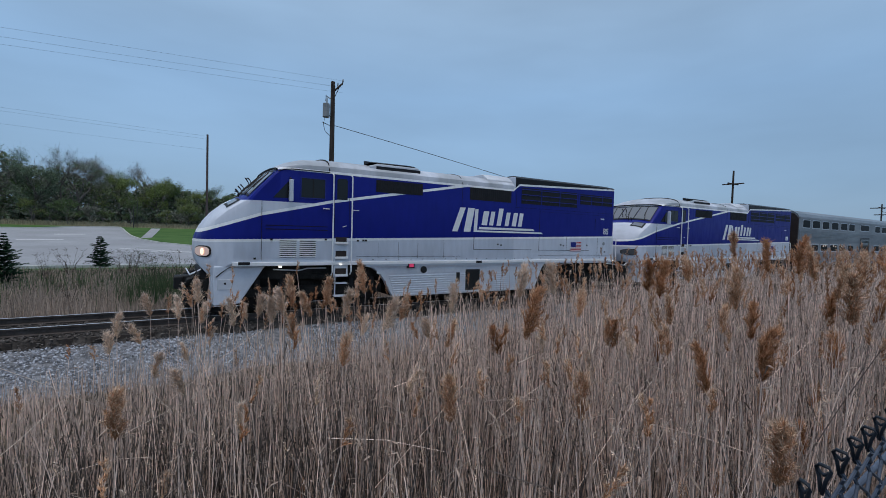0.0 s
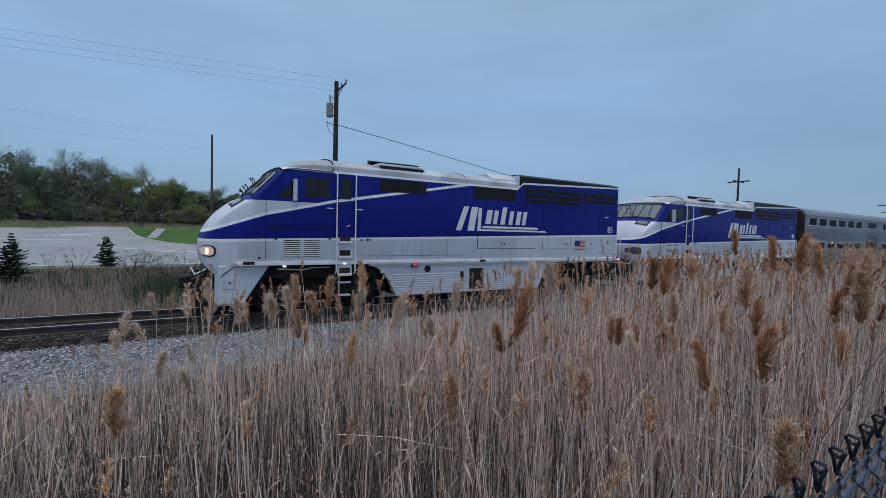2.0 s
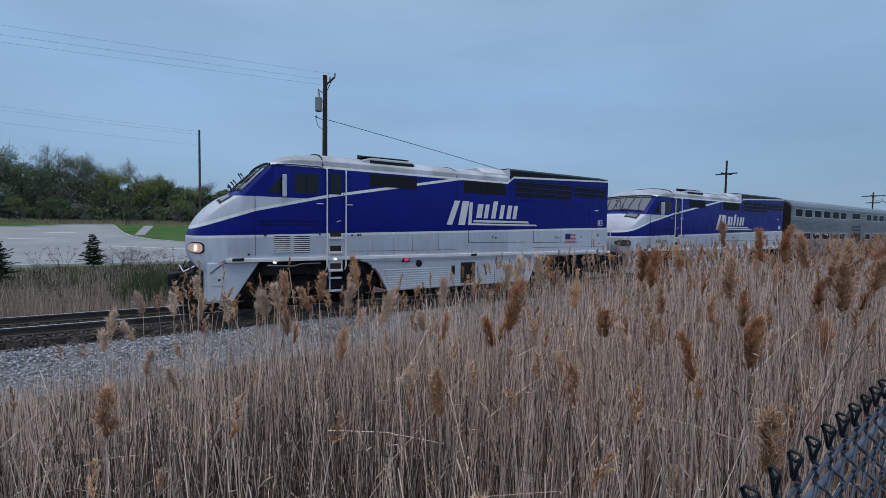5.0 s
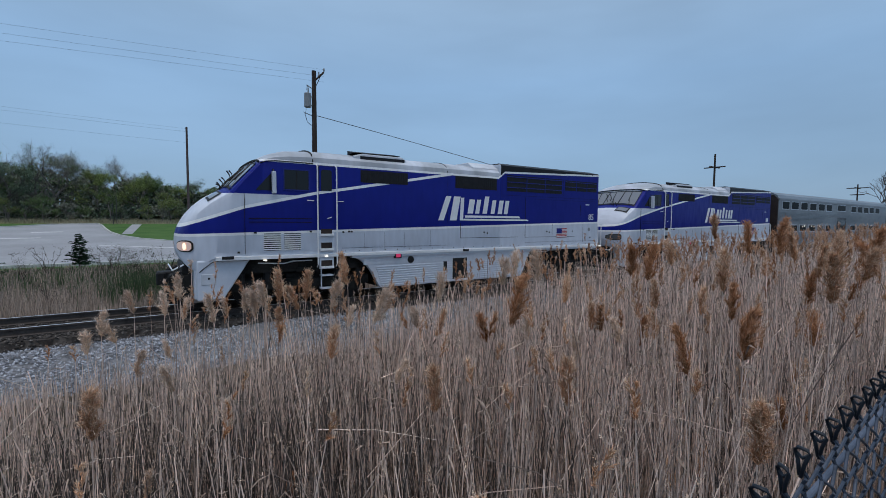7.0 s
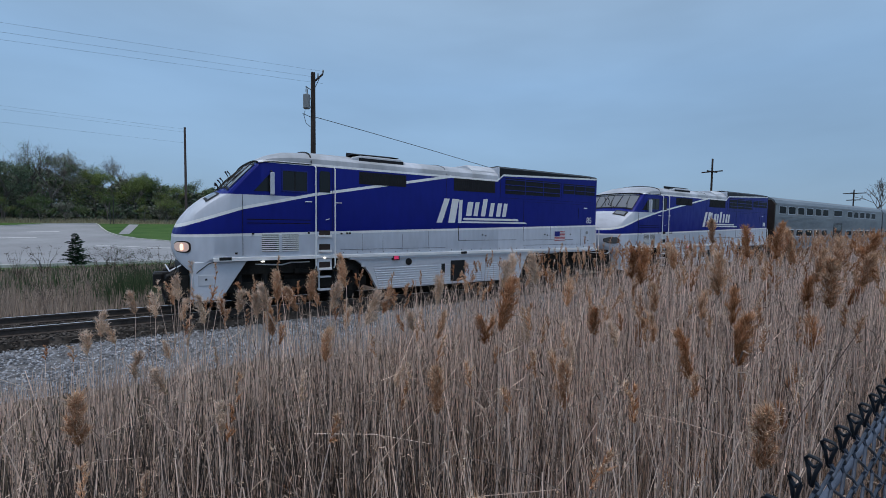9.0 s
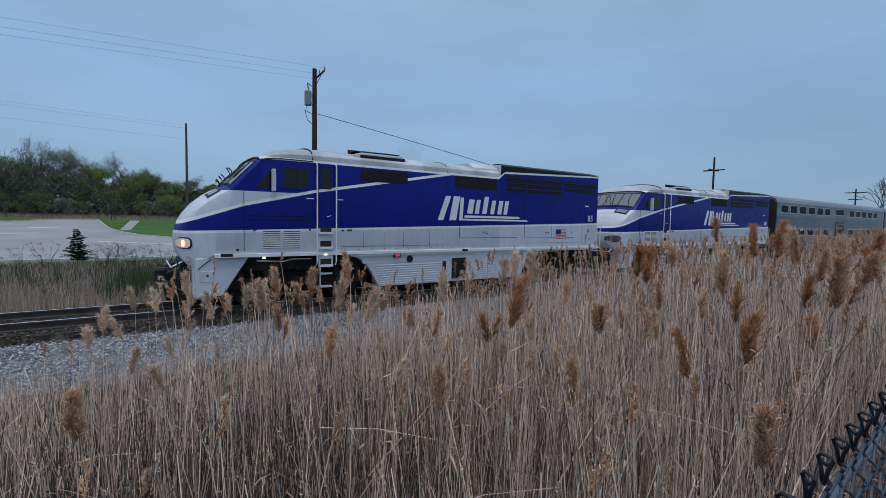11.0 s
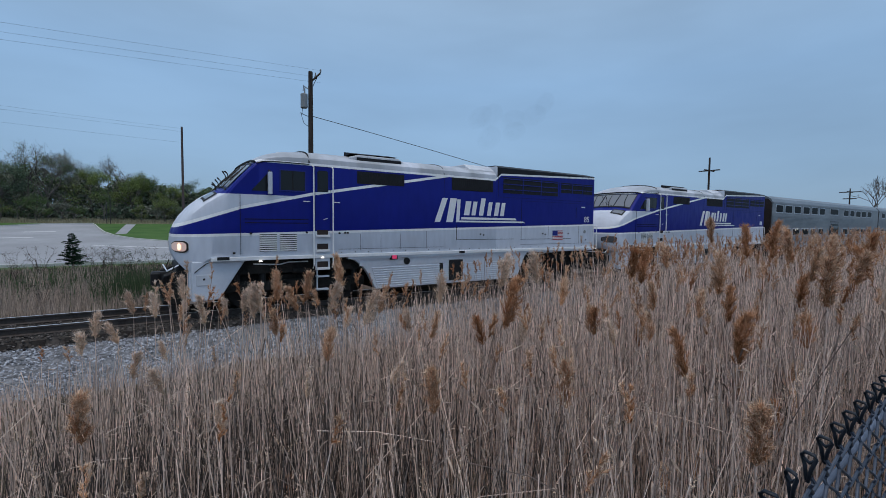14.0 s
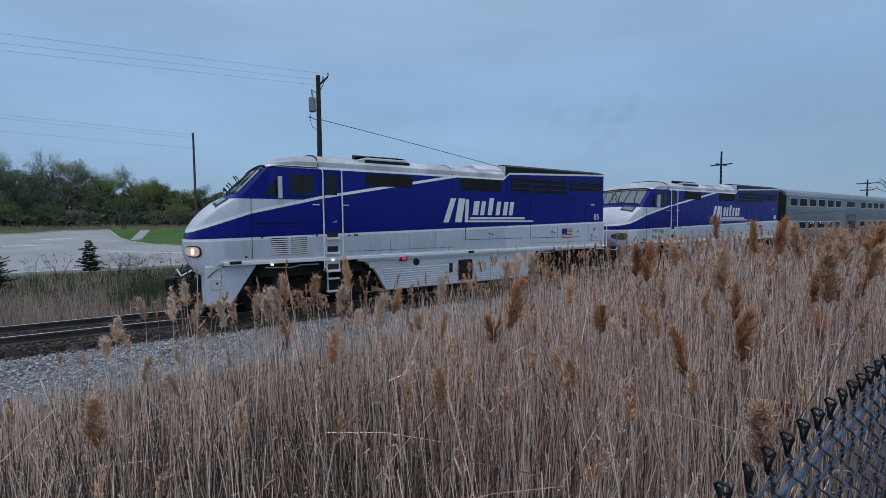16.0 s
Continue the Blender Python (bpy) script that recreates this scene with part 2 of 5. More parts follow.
SPRUCE = surface("spruce_needles", (0.008, 0.022, 0.012), (0.020, 0.042, 0.022), 2.0, 0.9, source="island", vary=0.4)
LEAVES = [surface(f"spring_leaves_{k}", a, b, 0.5, 0.9, source="island", vary=0.45) for k, (a, b) in (
    ("green", ((0.078, 0.128, 0.048), (0.135, 0.195, 0.078))),
    ("yellow", ((0.130, 0.175, 0.056), (0.200, 0.245, 0.085))),
    ("brown", ((0.170, 0.185, 0.150), (0.250, 0.262, 0.215))),
    ("dark", ((0.095, 0.140, 0.090), (0.160, 0.205, 0.140))))]
CARPAINT = surface("pale_silver_car_paint", (0.55, 0.57, 0.58), (0.60, 0.62, 0.63), 2.0, 0.25, 0.3)
RUBBER = surface("tyre_rubber", (0.012, 0.012, 0.012), (0.022, 0.022, 0.022), 8.0, 0.8)
STAINLESS = surface("stainless_coach", (0.19, 0.205, 0.22), (0.30, 0.315, 0.335), 0.6, 0.40, 0.5, stretch=(0.3, 1, 1))
PLUME_PALE = surface("pale_reed_plume", (0.60, 0.46, 0.37), (0.80, 0.66, 0.56), 5.0, 0.9, source="island", vary=0.35)
REDWOOD = surface("brown_pole_wood", (0.055, 0.045, 0.045), (0.12, 0.092, 0.085), 2.0, 0.9, stretch=(6, 6, 0.5))
FLAGRED = surface("red_decal", (0.40, 0.03, 0.04), (0.46, 0.04, 0.05), 3.0, 0.5)
DARKEND = surface("dark_coach_end", (0.020, 0.014, 0.012), (0.040, 0.028, 0.024), 1.5, 0.7)
FIELDGRASS = surface("meadow_grass_blades", (0.20, 0.19, 0.11), (0.34, 0.30, 0.21), 0.3, 0.95, source="island", vary=0.35)


def smoke():
    """Thin exhaust: densest at the middle of each wisp (its local -y), torn by noise."""
    m, n, l, b = material("thin_exhaust_smoke", 1.0)
    b.inputs["Base Color"].default_value = (0.045, 0.055, 0.075, 1)
    b.inputs["Specular IOR Level"].default_value = 0.0
    co, sep, tex = n.new("ShaderNodeTexCoord"), n.new("ShaderNodeSeparateXYZ"), n.new("ShaderNodeTexNoise")
    tex.inputs["Scale"].default_value, tex.inputs["Detail"].default_value = 2.2, 3
    core, torn, both = n.new("ShaderNodeMapRange"), n.new("ShaderNodeMapRange"), n.new("ShaderNodeMath")
    core.interpolation_type = "SMOOTHSTEP"
    core.inputs["From Min"].default_value, core.inputs["From Max"].default_value = -0.05, -0.47
    core.inputs["To Min"].default_value, core.inputs["To Max"].default_value = 0.0, 0.058
    torn.inputs["From Min"].default_value, torn.inputs["From Max"].default_value = 0.35, 0.65
    torn.inputs["To Min"].default_value, torn.inputs["To Max"].default_value = 0.6, 1.0
    both.operation = "MULTIPLY"
    l.new(co.outputs["Object"], sep.inputs[0])
    l.new(co.outputs["Object"], tex.inputs["Vector"])
    l.new(sep.outputs["Y"], core.inputs["Value"])
    l.new(tex.outputs["Fac"], torn.inputs["Value"])
    l.new(core.outputs["Result"], both.inputs[0])
    l.new(torn.outputs["Result"], both.inputs[1])
    l.new(both.outputs[0], b.inputs["Alpha"])
    return m


SMOKE = smoke()


# ---- shape tools ----
class Shape:
    """Collects vertices and faces for one mesh."""

    def __init__(self):
        self.v, self.f, self.mats = [], [], []

    def add(self, verts, faces, mat=0):
        k = len(self.v)
        self.v.extend(verts)
        self.f.extend(tuple(i + k for i in f) for f in faces)
        self.mats.extend([mat] * len(faces))
        return self

    def box(self, x0, x1, y0, y1, z0, z1, mat=0):
        vs = [(x, y, z) for z in (z0, z1) for y in (y0, y1) for x in (x0, x1)]
        return self.add(vs, [(0, 2, 3, 1), (4, 5, 7, 6), (0, 1, 5, 4), (2, 6, 7, 3), (0, 4, 6, 2), (1, 3, 7, 5)], mat)

    def tube(self, pts, radii, n=6, cap=True, mat=0):
        pts = [Vector(p) for p in pts]
        if isinstance(radii, (int, float)):
            radii = [radii] * len(pts)
        vs, fs = [], []
        for i, p in enumerate(pts):
            d = (pts[min(i + 1, len(pts) - 1)] - pts[max(i - 1, 0)]).normalized()
            a = d.cross(Vector((0, 0, 1)) if abs(d.z) < 0.9 else Vector((1, 0, 0))).normalized()
            b = d.cross(a)
            for k in range(n):
                w = 2 * math.pi * k / n
                vs.append(tuple(p + radii[i] * (math.cos(w) * a + math.sin(w) * b)))
        for i in range(len(pts) - 1):
            for k in range(n):
                fs.append((i * n + k, i * n + (k + 1) % n, (i + 1) * n + (k + 1) % n, (i + 1) * n + k))
        if cap:
            fs.append(tuple(range(n))[::-1])
            fs.append(tuple((len(pts) - 1) * n + k for k in range(n)))
        return self.add(vs, fs, mat)

    def ribbon(self, pts, widths, side, mat=0):
        vs, fs = [], []
        for p, w in zip(pts, widths):
            vs += [tuple(Vector(p) - side * w / 2), tuple(Vector(p) + side * w / 2)]
        for i in range(len(pts) - 1):
            fs.append((2 * i, 2 * i + 1, 2 * i + 3, 2 * i + 2))
        return self.add(vs, fs, mat)

    def prism(self, outline, y0, y1, axis="y", mat=0):
        """An outline in (x, z) pushed from y0 to y1 (axis y), or in (y, z) from x0 to x1 (axis x), or in (x, y) over z (axis z)."""
        n = len(outline)
        put = {"y": lambda a, b, t: (a, t, b), "x": lambda a, b, t: (t, a, b), "z": lambda a, b, t: (a, b, t)}[axis]
        vs = [put(a, b, t) for t in (y0, y1) for a, b in outline]
        fs = [tuple(range(n)), tuple(range(2 * n - 1, n - 1, -1))] + [(i, i + n, (i + 1) % n + n, (i + 1) % n) for i in range(n)]
        return self.add(vs, fs, mat)

    def loft(self, rings, closed=True, caps=True, mat=0):
        n = len(rings[0])
        vs = [tuple(p) for r in rings for p in r]
        fs = []
        for i in range(len(rings) - 1):
            for k in range(n if closed else n - 1):
                fs.append((i * n + k, i * n + (k + 1) % n, (i + 1) * n + (k + 1) % n, (i + 1) * n + k))
        if caps:
            fs.append(tuple(range(n))[::-1])
            fs.append(tuple((len(rings) - 1) * n + k for k in range(n)))
        return self.add(vs, fs, mat)

    def disc(self, c, r, y0, y1, n=20, mat=0):
        """A wheel-like drum across the y axis."""
        return self.prism([(c[0] + r * math.cos(2 * math.pi * k / n), c[1] + r * math.sin(2 * math.pi * k / n)) for k in range(n)], y0, y1, "y", mat)

    def mesh(self, name, *materials, smooth=False):
        me = bpy.data.meshes.new(name)
        me.from_pydata(self.v, [], self.f)
        for m in materials:
            me.materials.append(m)
        if len(materials) > 1:
            me.polygons.foreach_set("material_index", self.mats)
        if smooth:
            me.polygons.foreach_set("use_smooth", [True] * len(me.polygons))
        bm = bmesh.new()
        bm.from_mesh(me)
        if len(me.polygons) < 20000:
            bmesh.ops.recalc_face_normals(bm, faces=bm.faces)
            bm.to_mesh(me)
        bm.free()
        me.update()
        return me


def part(name, shape, mat, parent=None, label="", smooth=False, bevel=0.0):
    """Links a shape as one mesh object under a thing or a part."""
    mats = mat if isinstance(mat, (list, tuple)) else [mat]
    ob = new(name, shape.mesh(name, *mats, smooth=smooth))
    if parent is not None:
        ob.parent = parent
    if bevel:
        mod = ob.modifiers.new("bevel", "BEVEL")
        mod.width, mod.segments, mod.limit_method = bevel, 2, "ANGLE"
    if label:
        tagged(ob, label)
    return ob


def thing(name, label, category, group="", at=None, kind=""):
    ob = new(name)
    ob.empty_display_size = 0.2
    if at is not None:
        ob.matrix_basis = at
    return tagged(ob, label, category, group, kind)


def lerp(x, table):
    return float(np.interp(x, [a for a, _ in table], [b for _, b in table]))


# ---- ground, road, track ----
def ground_z(x, y):
    z = lerp(y, ((-14.1, 0.9), (-13.5, 0.2), (-12.6, -0.8), (-4.2, -0.85), (-3.0, -0.8), (3.0, -0.8), (5.0, -0.75), (26.0, -1.0), (28.4, -1.02), (36.0, -1.0), (96.0, 1.95), (140.0, 2.4)))
    return z


def spaced(points):
    out = []
    for a, b, n in points:
        out += list(np.linspace(a, b, n, endpoint=False))
    return out + [points[-1][1]]


def ground():
    xs = spaced([(-1500, -80, 8), (-80, 120, 80), (120, 1500, 8)])
    ys = spaced([(-300, -16, 6), (-16, -11, 20), (-11, 6, 18), (6, 30, 16), (30, 110, 30), (110, 160, 6), (160, 1500, 8)])
    s = Shape()
    vs = []
    for y in ys:
        for x in xs:
            near = -12 < y < 28
            vs.append((x, y, ground_z(x, y) + (0.08 * noise.noise((x * 0.4, y * 0.4, 0)) if near else 0.0)))
    n = len(xs)
    fs, ms = [], []
    for j in range(len(ys) - 1):
        for i in range(n - 1):
            fs.append((j * n + i, j * n + i + 1, (j + 1) * n + i + 1, (j + 1) * n + i))
            yc, xc = (ys[j] + ys[j + 1]) / 2, (xs[i] + xs[i + 1]) / 2
            ms.append(0 if yc < 27 else (2 if yc > 89 else 1))
    s.add(vs, fs)
    s.mats = ms
    tagged(part("ground", s, [GROUND, GRASS, FIELD]), "uneven ground of dry earth, rough grass and mown lawn", "ground", kind="structure")


def sheet(outline, lift):
    """A thin slab that follows the ground, from an outline in (x, y)."""
    bm = bmesh.new()
    f = bm.faces.new([bm.verts.new((x, y, 0)) for x, y in outline])
    bmesh.ops.triangulate(bm, faces=[f])
    for y in (32, 36.0, 40, 45, 50, 55, 60, 65, 70, 75, 80, 85):
        bmesh.ops.bisect_plane(bm, geom=bm.verts[:] + bm.edges[:] + bm.faces[:], plane_co=(0, y, 0), plane_no=(0, 1, 0))
    for v in bm.verts:
        v.co.z = ground_z(v.co.x, v.co.y) + lift
    s = Shape()
    bm.verts.index_update()
    s.add([tuple(v.co) for v in bm.verts], [tuple(v.index for v in f.verts) for f in bm.faces])
    bm.free()
    return s


APRON = [(-70, 70), (-30, 76.5), (-16, 79), (-12, 85.0), (-6.0, 87.0), (-5.2, 82), (-4.5, 75), (-3.4, 66), (-2.0, 59.5), (0.2, 54.4), (3.8, 50.0), (9, 46.5), (20, 44.0), (300, 42.5)]


def pavement():
    """The road and the driveway mouth: strips from the near kerb to the far edge."""
    xs = sorted(set([-300, -200, -120] + [x for x, _ in APRON] + list(np.linspace(-28, 24, 53)) + [40, 80, 140, 220]))
    rows = []
    for x in xs:
        far = lerp(x, APRON)
        ys = [28.7 + (far - 28.7) * k / 16 for k in range(17)]
        rows.append([(x, y, ground_z(x, y) + 0.06) for y in ys])
    return Shape().loft(rows, closed=False, caps=False)


def roads():
    tagged(part("road", pavement(), CONCRETE), "pale grey concrete road widening into a paved driveway", "road", kind="structure")
    k = Shape()
    for (xa, ya), (xb, yb) in zip(APRON, APRON[1:]):
        n = max(1, int(math.dist((xa, ya), (xb, yb)) / 5))
        pts = [(xa + (xb - xa) * i / n, ya + (yb - ya) * i / n) for i in range(n + 1)]
        for p, q in zip(pts, pts[1:]):
            d = Vector((q[0] - p[0], q[1] - p[1])).normalized()
            o = Vector((-d.y, d.x)) * 0.16
            vs = []
            for c, off in ((p, 0), (q, 0), (q, 1), (p, 1)):
                x, y = c[0] + o.x * off, c[1] + o.y * off
                vs += [(x, y, ground_z(x, y) - 0.1), (x, y, ground_z(x, y) + 0.2)]
            k.add(vs, [(0, 2, 3, 1), (2, 4, 5, 3), (4, 6, 7, 5), (6, 0, 1, 7), (1, 3, 5, 7)])
    tagged(part("kerb", k, KERB), "pale concrete kerb along the driveway and lawn", "kerb", kind="structure")
    k = Shape()
    for i in range(-16, 40):
        k.box(i * 4.0 + 0.01, i * 4.0 + 3.99, 28.35, 28.72, -1.2, -0.80)
    tagged(part("kerb_near", k, KERB), "pale concrete kerb beside the road verge", "kerb", kind="structure")
    for outline, name in (
        ([(-60, 30.1), (120, 30.1), (120, 30.25), (-60, 30.25)], "edge_line"),
        ([(-0.5, 43.2), (60, 41.2), (60, 41.45), (-0.5, 43.5)], "lane_line"),
        ([(-3.6, 46.9), (3.2, 42.6), (3.5, 42.8), (-3.4, 47.3)], "lane_line"),
        ([(-14, 56.8), (-9.8, 57.6), (-9.8, 58.3), (-14, 57.5)], "turn_arrow"),
        ([(-12, 66.4), (-8.8, 67.4), (-8.8, 68.3), (-12, 67.3)], "turn_arrow")):
        tagged(part(name, sheet(outline, 0.068), LINE), "worn white paint line on the pale road", "road marking", kind="structure")
    tagged(part("walkway", sheet([(-2.0, 62.5), (-0.7, 63.6), (0.5, 86.2), (-1.0, 86.2)], 0.05), CONCRETE), "pale concrete footpath across the lawn", "path", kind="structure")


def rail_profile():
    return [(-0.075, -0.185), (0.075, -0.185), (0.075, -0.17), (0.012, -0.15), (0.010, -0.05), (0.036, -0.04), (0.036, -0.004), (0.028, 0.0), (-0.028, 0.0), (-0.036, -0.004), (-0.036, -0.04), (-0.010, -0.05), (-0.012, -0.15), (-0.075, -0.17)]


def track():
    bed = Shape()
    prof = [(-4.3, -0.95), (-2.9, -0.70), (-1.75, -0.42), (-1.36, -0.36), (-1.25, -0.21), (-0.3, -0.20), (0.3, -0.20), (1.25, -0.21), (1.36, -0.36), (2.9, -0.70), (4.2, -0.95)]
    xs = spaced([(-120, -10, 12), (-10, 30, 90), (30, 200, 16)])
    rings = []
    for x in xs:
        rings.append([(x, y + 0.10 * noise.noise((x * 0.7, y, 3)), z + (0.05 if abs(y) > 1.3 else 0.012) * noise.noise((x * 1.3, y * 2, 9))) for y, z in prof])
    bed.loft(rings, closed=False, caps=False)
    bed.mats = [1 if 3 <= i % 10 <= 7 else 0 for i in range(len(bed.f))]
    tagged(part("ballast_bed", bed, [BALLAST, OILY]), "raised bed of grey crushed stone under the track", "ballast", kind="structure")
    for y in (-0.75, 0.75):
        s = Shape()
        pr = rail_profile()
        s.loft([[(x, y + a, b) for a, b in pr] for x in (-120, 200)])
        s.mats = [1 if i == 7 else 0 for i in range(len(s.f))]
        tagged(part("rail", s, [STEEL, RAILTOP]), "rusty brown steel rail with a bright worn head", "rail", "rails of the track", kind="structure")
    base = Shape().box(-0.115, 0.115, -1.3, 1.3, -0.36, -0.19).mesh("tie", TIE)
    for i in range(-34, 56):
        t = new("tie", base)
        t.matrix_basis = pose(i * 0.53 + random.uniform(-0.02, 0.02), random.uniform(-0.04, 0.04), random.uniform(-0.035, -0.02), 0, 0, random.uniform(-1, 1))
        tagged(t, "weathered dark timber tie half sunk in stone", "railway tie", "ties of the track")
    st = Shape()
    rnd = random.Random(4)
    for _ in range(22000):
        x = rnd.uniform(-6, 9) if rnd.random() < 0.85 else rnd.uniform(9, 26)
        y = rnd.uniform(-4.2, -1.4) if rnd.random() < 0.92 else rnd.uniform(0.9, 3.5)
        z = lerp(-abs(y), ((-4.3, -0.95), (-2.9, -0.70), (-1.75, -0.42), (-1.36, -0.36), (-1.25, -0.21), (0, -0.20)))
        r = rnd.uniform(0.016, 0.042)
        vs = [(x + r * rnd.uniform(0.6, 1.2) * a, y + r * rnd.uniform(0.6, 1.2) * b, z + r * rnd.uniform(0.5, 1.0) * c) for a, b, c in ((1, 0, 0), (-1, 0, 0), (0, 1, 0), (0, -1, 0), (0, 0, 1), (0, 0, -1))]
        st.add(vs, [(0, 2, 4), (2, 1, 4), (1, 3, 4), (3, 0, 4), (2, 0, 5), (1, 2, 5), (3, 1, 5), (0, 3, 5)])
    dark = Shape()
    for _ in range(7000):
        x = rnd.uniform(-12, 3) if rnd.random() < 0.8 else rnd.uniform(3, 20)
        y = rnd.choice((rnd.uniform(-1.5, -0.85), rnd.uniform(-0.62, 0.62), rnd.uniform(0.85, 1.5)))
        z = lerp(-abs(y), ((-1.75, -0.42), (-1.36, -0.34), (-1.25, -0.20), (0, -0.19))) + rnd.uniform(-0.01, 0.03)
        r = rnd.uniform(0.02, 0.048)
        vs = [(x + r * rnd.uniform(0.6, 1.2) * a, y + r * rnd.uniform(0.6, 1.2) * b, z + r * rnd.uniform(0.5, 1.0) * c) for a, b, c in ((1, 0, 0), (-1, 0, 0), (0, 1, 0), (0, -1, 0), (0, 0, 1), (0, 0, -1))]
        dark.add(vs, [(0, 2, 4), (2, 1, 4), (1, 3, 4), (3, 0, 4), (2, 0, 5), (1, 2, 5), (3, 1, 5), (0, 3, 5)])
    tagged(part("oily_stones", dark, DARKSTONE), "brown oil-stained stones between and beside the rails", "ballast", kind="stuff")
    tagged(part("ballast_stones", st, STONE), "loose grey crushed stone beside the rails", "ballast", kind="stuff")


# ---- locomotives ----
W = 1.52
HULL = (  # x, half width, bottom, eave, crown
    (0.96, 0.40, 1.74, 1.86, 1.98), (0.98, 0.62, 1.62, 1.93, 2.11), (1.02, 0.82, 1.50, 2.00, 2.24), (1.10, 1.05, 1.34, 2.10, 2.42),
    (1.22, 1.23, 1.20, 2.25, 2.61), (1.40, 1.37, 1.12, 2.46, 2.83), (1.52, 1.415, 1.22, 2.58, 2.94), (1.70, 1.45, 1.36, 2.74, 3.09),
    (2.00, 1.48, 1.44, 2.96, 3.27), (2.14, 1.49, 1.45, 3.05, 3.34), (2.45, 1.50, 1.455, 3.44, 3.66), (2.85, 1.515, 1.46, 3.90, 4.06),
    (2.90, W, 1.46, 3.97, 4.13), (3.05, W, 1.46, 4.03, 4.25), (3.3, W, 1.46, 4.06, 4.38), (3.7, W, 1.46, 4.06, 4.50), (4.3, W, 1.46, 4.06, 4.57), (8.0, W, 1.46, 4.06, 4.58), (11.4, W, 1.46, 4.06, 4.58))


def hull_at(x):
    xs = [h[0] for h in HULL]
    return [float(np.interp(x, xs, [h[i] for h in HULL])) for i in range(1, 5)]


def body_ring(x, w, zb, ze, zc):
    """A cross-section of a hull: straight sides up to the eave ze, a rounded roof up to zc."""
    pts = [(-w * 0.97, zb), (-w, zb + 0.06 * (ze - zb)), (-w, zb + 0.5 * (ze - zb)), (-w, ze)]
    n = 14
    for k in range(1, n):
        a = math.pi * k / n
        pts.append((-w * math.cos(a), ze + (zc - ze) * math.sin(a) ** 0.62))
    pts += [(w, ze), (w, zb + 0.5 * (ze - zb)), (w, zb + 0.06 * (ze - zb)), (w * 0.97, zb)]
    return [(x, y, z) for y, z in pts]


def roof_z(x, y):
    w, zb, ze, zc = hull_at(x)
    c = min(1.0, abs(y) / w)
    return ze + (zc - ze) * math.sqrt(max(0.0, 1 - c * c)) ** 0.62


def roof_patch(x0, x1, y0, y1, lift, nx=5, ny=8):
    """A thin panel that lies on the nose, windshield or roof surface."""
    top = [[(x0 + (x1 - x0) * i / nx - 0.5 * lift, y0 + (y1 - y0) * j / ny, roof_z(x0 + (x1 - x0) * i / nx, y0 + (y1 - y0) * j / ny) + lift) for j in range(ny + 1)] for i in range(nx + 1)]
    s = Shape()
    s.loft(top, closed=False, caps=False)
    return s


def side_patch(x0, x1, z0, z1, lift, near=-1, n=12):
    """A thin panel on the rounded side of the nose."""
    rows = []
    for i in range(n + 1):
        x = x0 + (x1 - x0) * i / n
        c, k = (z0 + z1) / 2, (z1 - z0) / 2 * (1 - abs(2 * i / n - 1) ** 4 * 0.55)
        rows.append([(x - 1.2 * lift, near * (hull_at(x)[0] + lift), c - k), (x - 1.2 * lift, near * (hull_at(x)[0] + lift), c + k)])
    return Shape().loft(rows, closed=False, caps=False)


def plate(outline, near, lift=0.012, depth=0.03):
    """A flat panel, outline in (x, z), standing lift proud of the body side."""
    a, b = near * (W - depth + lift), near * (W + lift)
    return Shape().prism(outline, a, b, "y")


def rect(x0, x1, z0, z1):
    return [(x0, z0), (x1, z0), (x1, z1), (x0, z1)]


def slanted(x0, x1, z0, z1, lean):
    return [(x0, z0), (x1, z0), (x1 + lean * (z1 - z0), z1), (x0 + lean * (z1 - z0), z1)]


def ring_frame(x0, x1, z0, z1, t, near, lift=0.02):
    s = Shape()
    for r in (rect(x0 - t, x0, z0 - t, z1 + t), rect(x1, x1 + t, z0 - t, z1 + t), rect(x0, x1, z0 - t, z0), rect(x0, x1, z1, z1 + t)):
        s.prism(r, near * (W - 0.01), near * (W + lift), "y")
    return s


def smooth_by_angle(ob, deg=32):
    ob.data.polygons.foreach_set("use_smooth", [True] * len(ob.data.polygons))
    ob.data.set_sharp_from_angle(angle=radians(deg))
    return ob


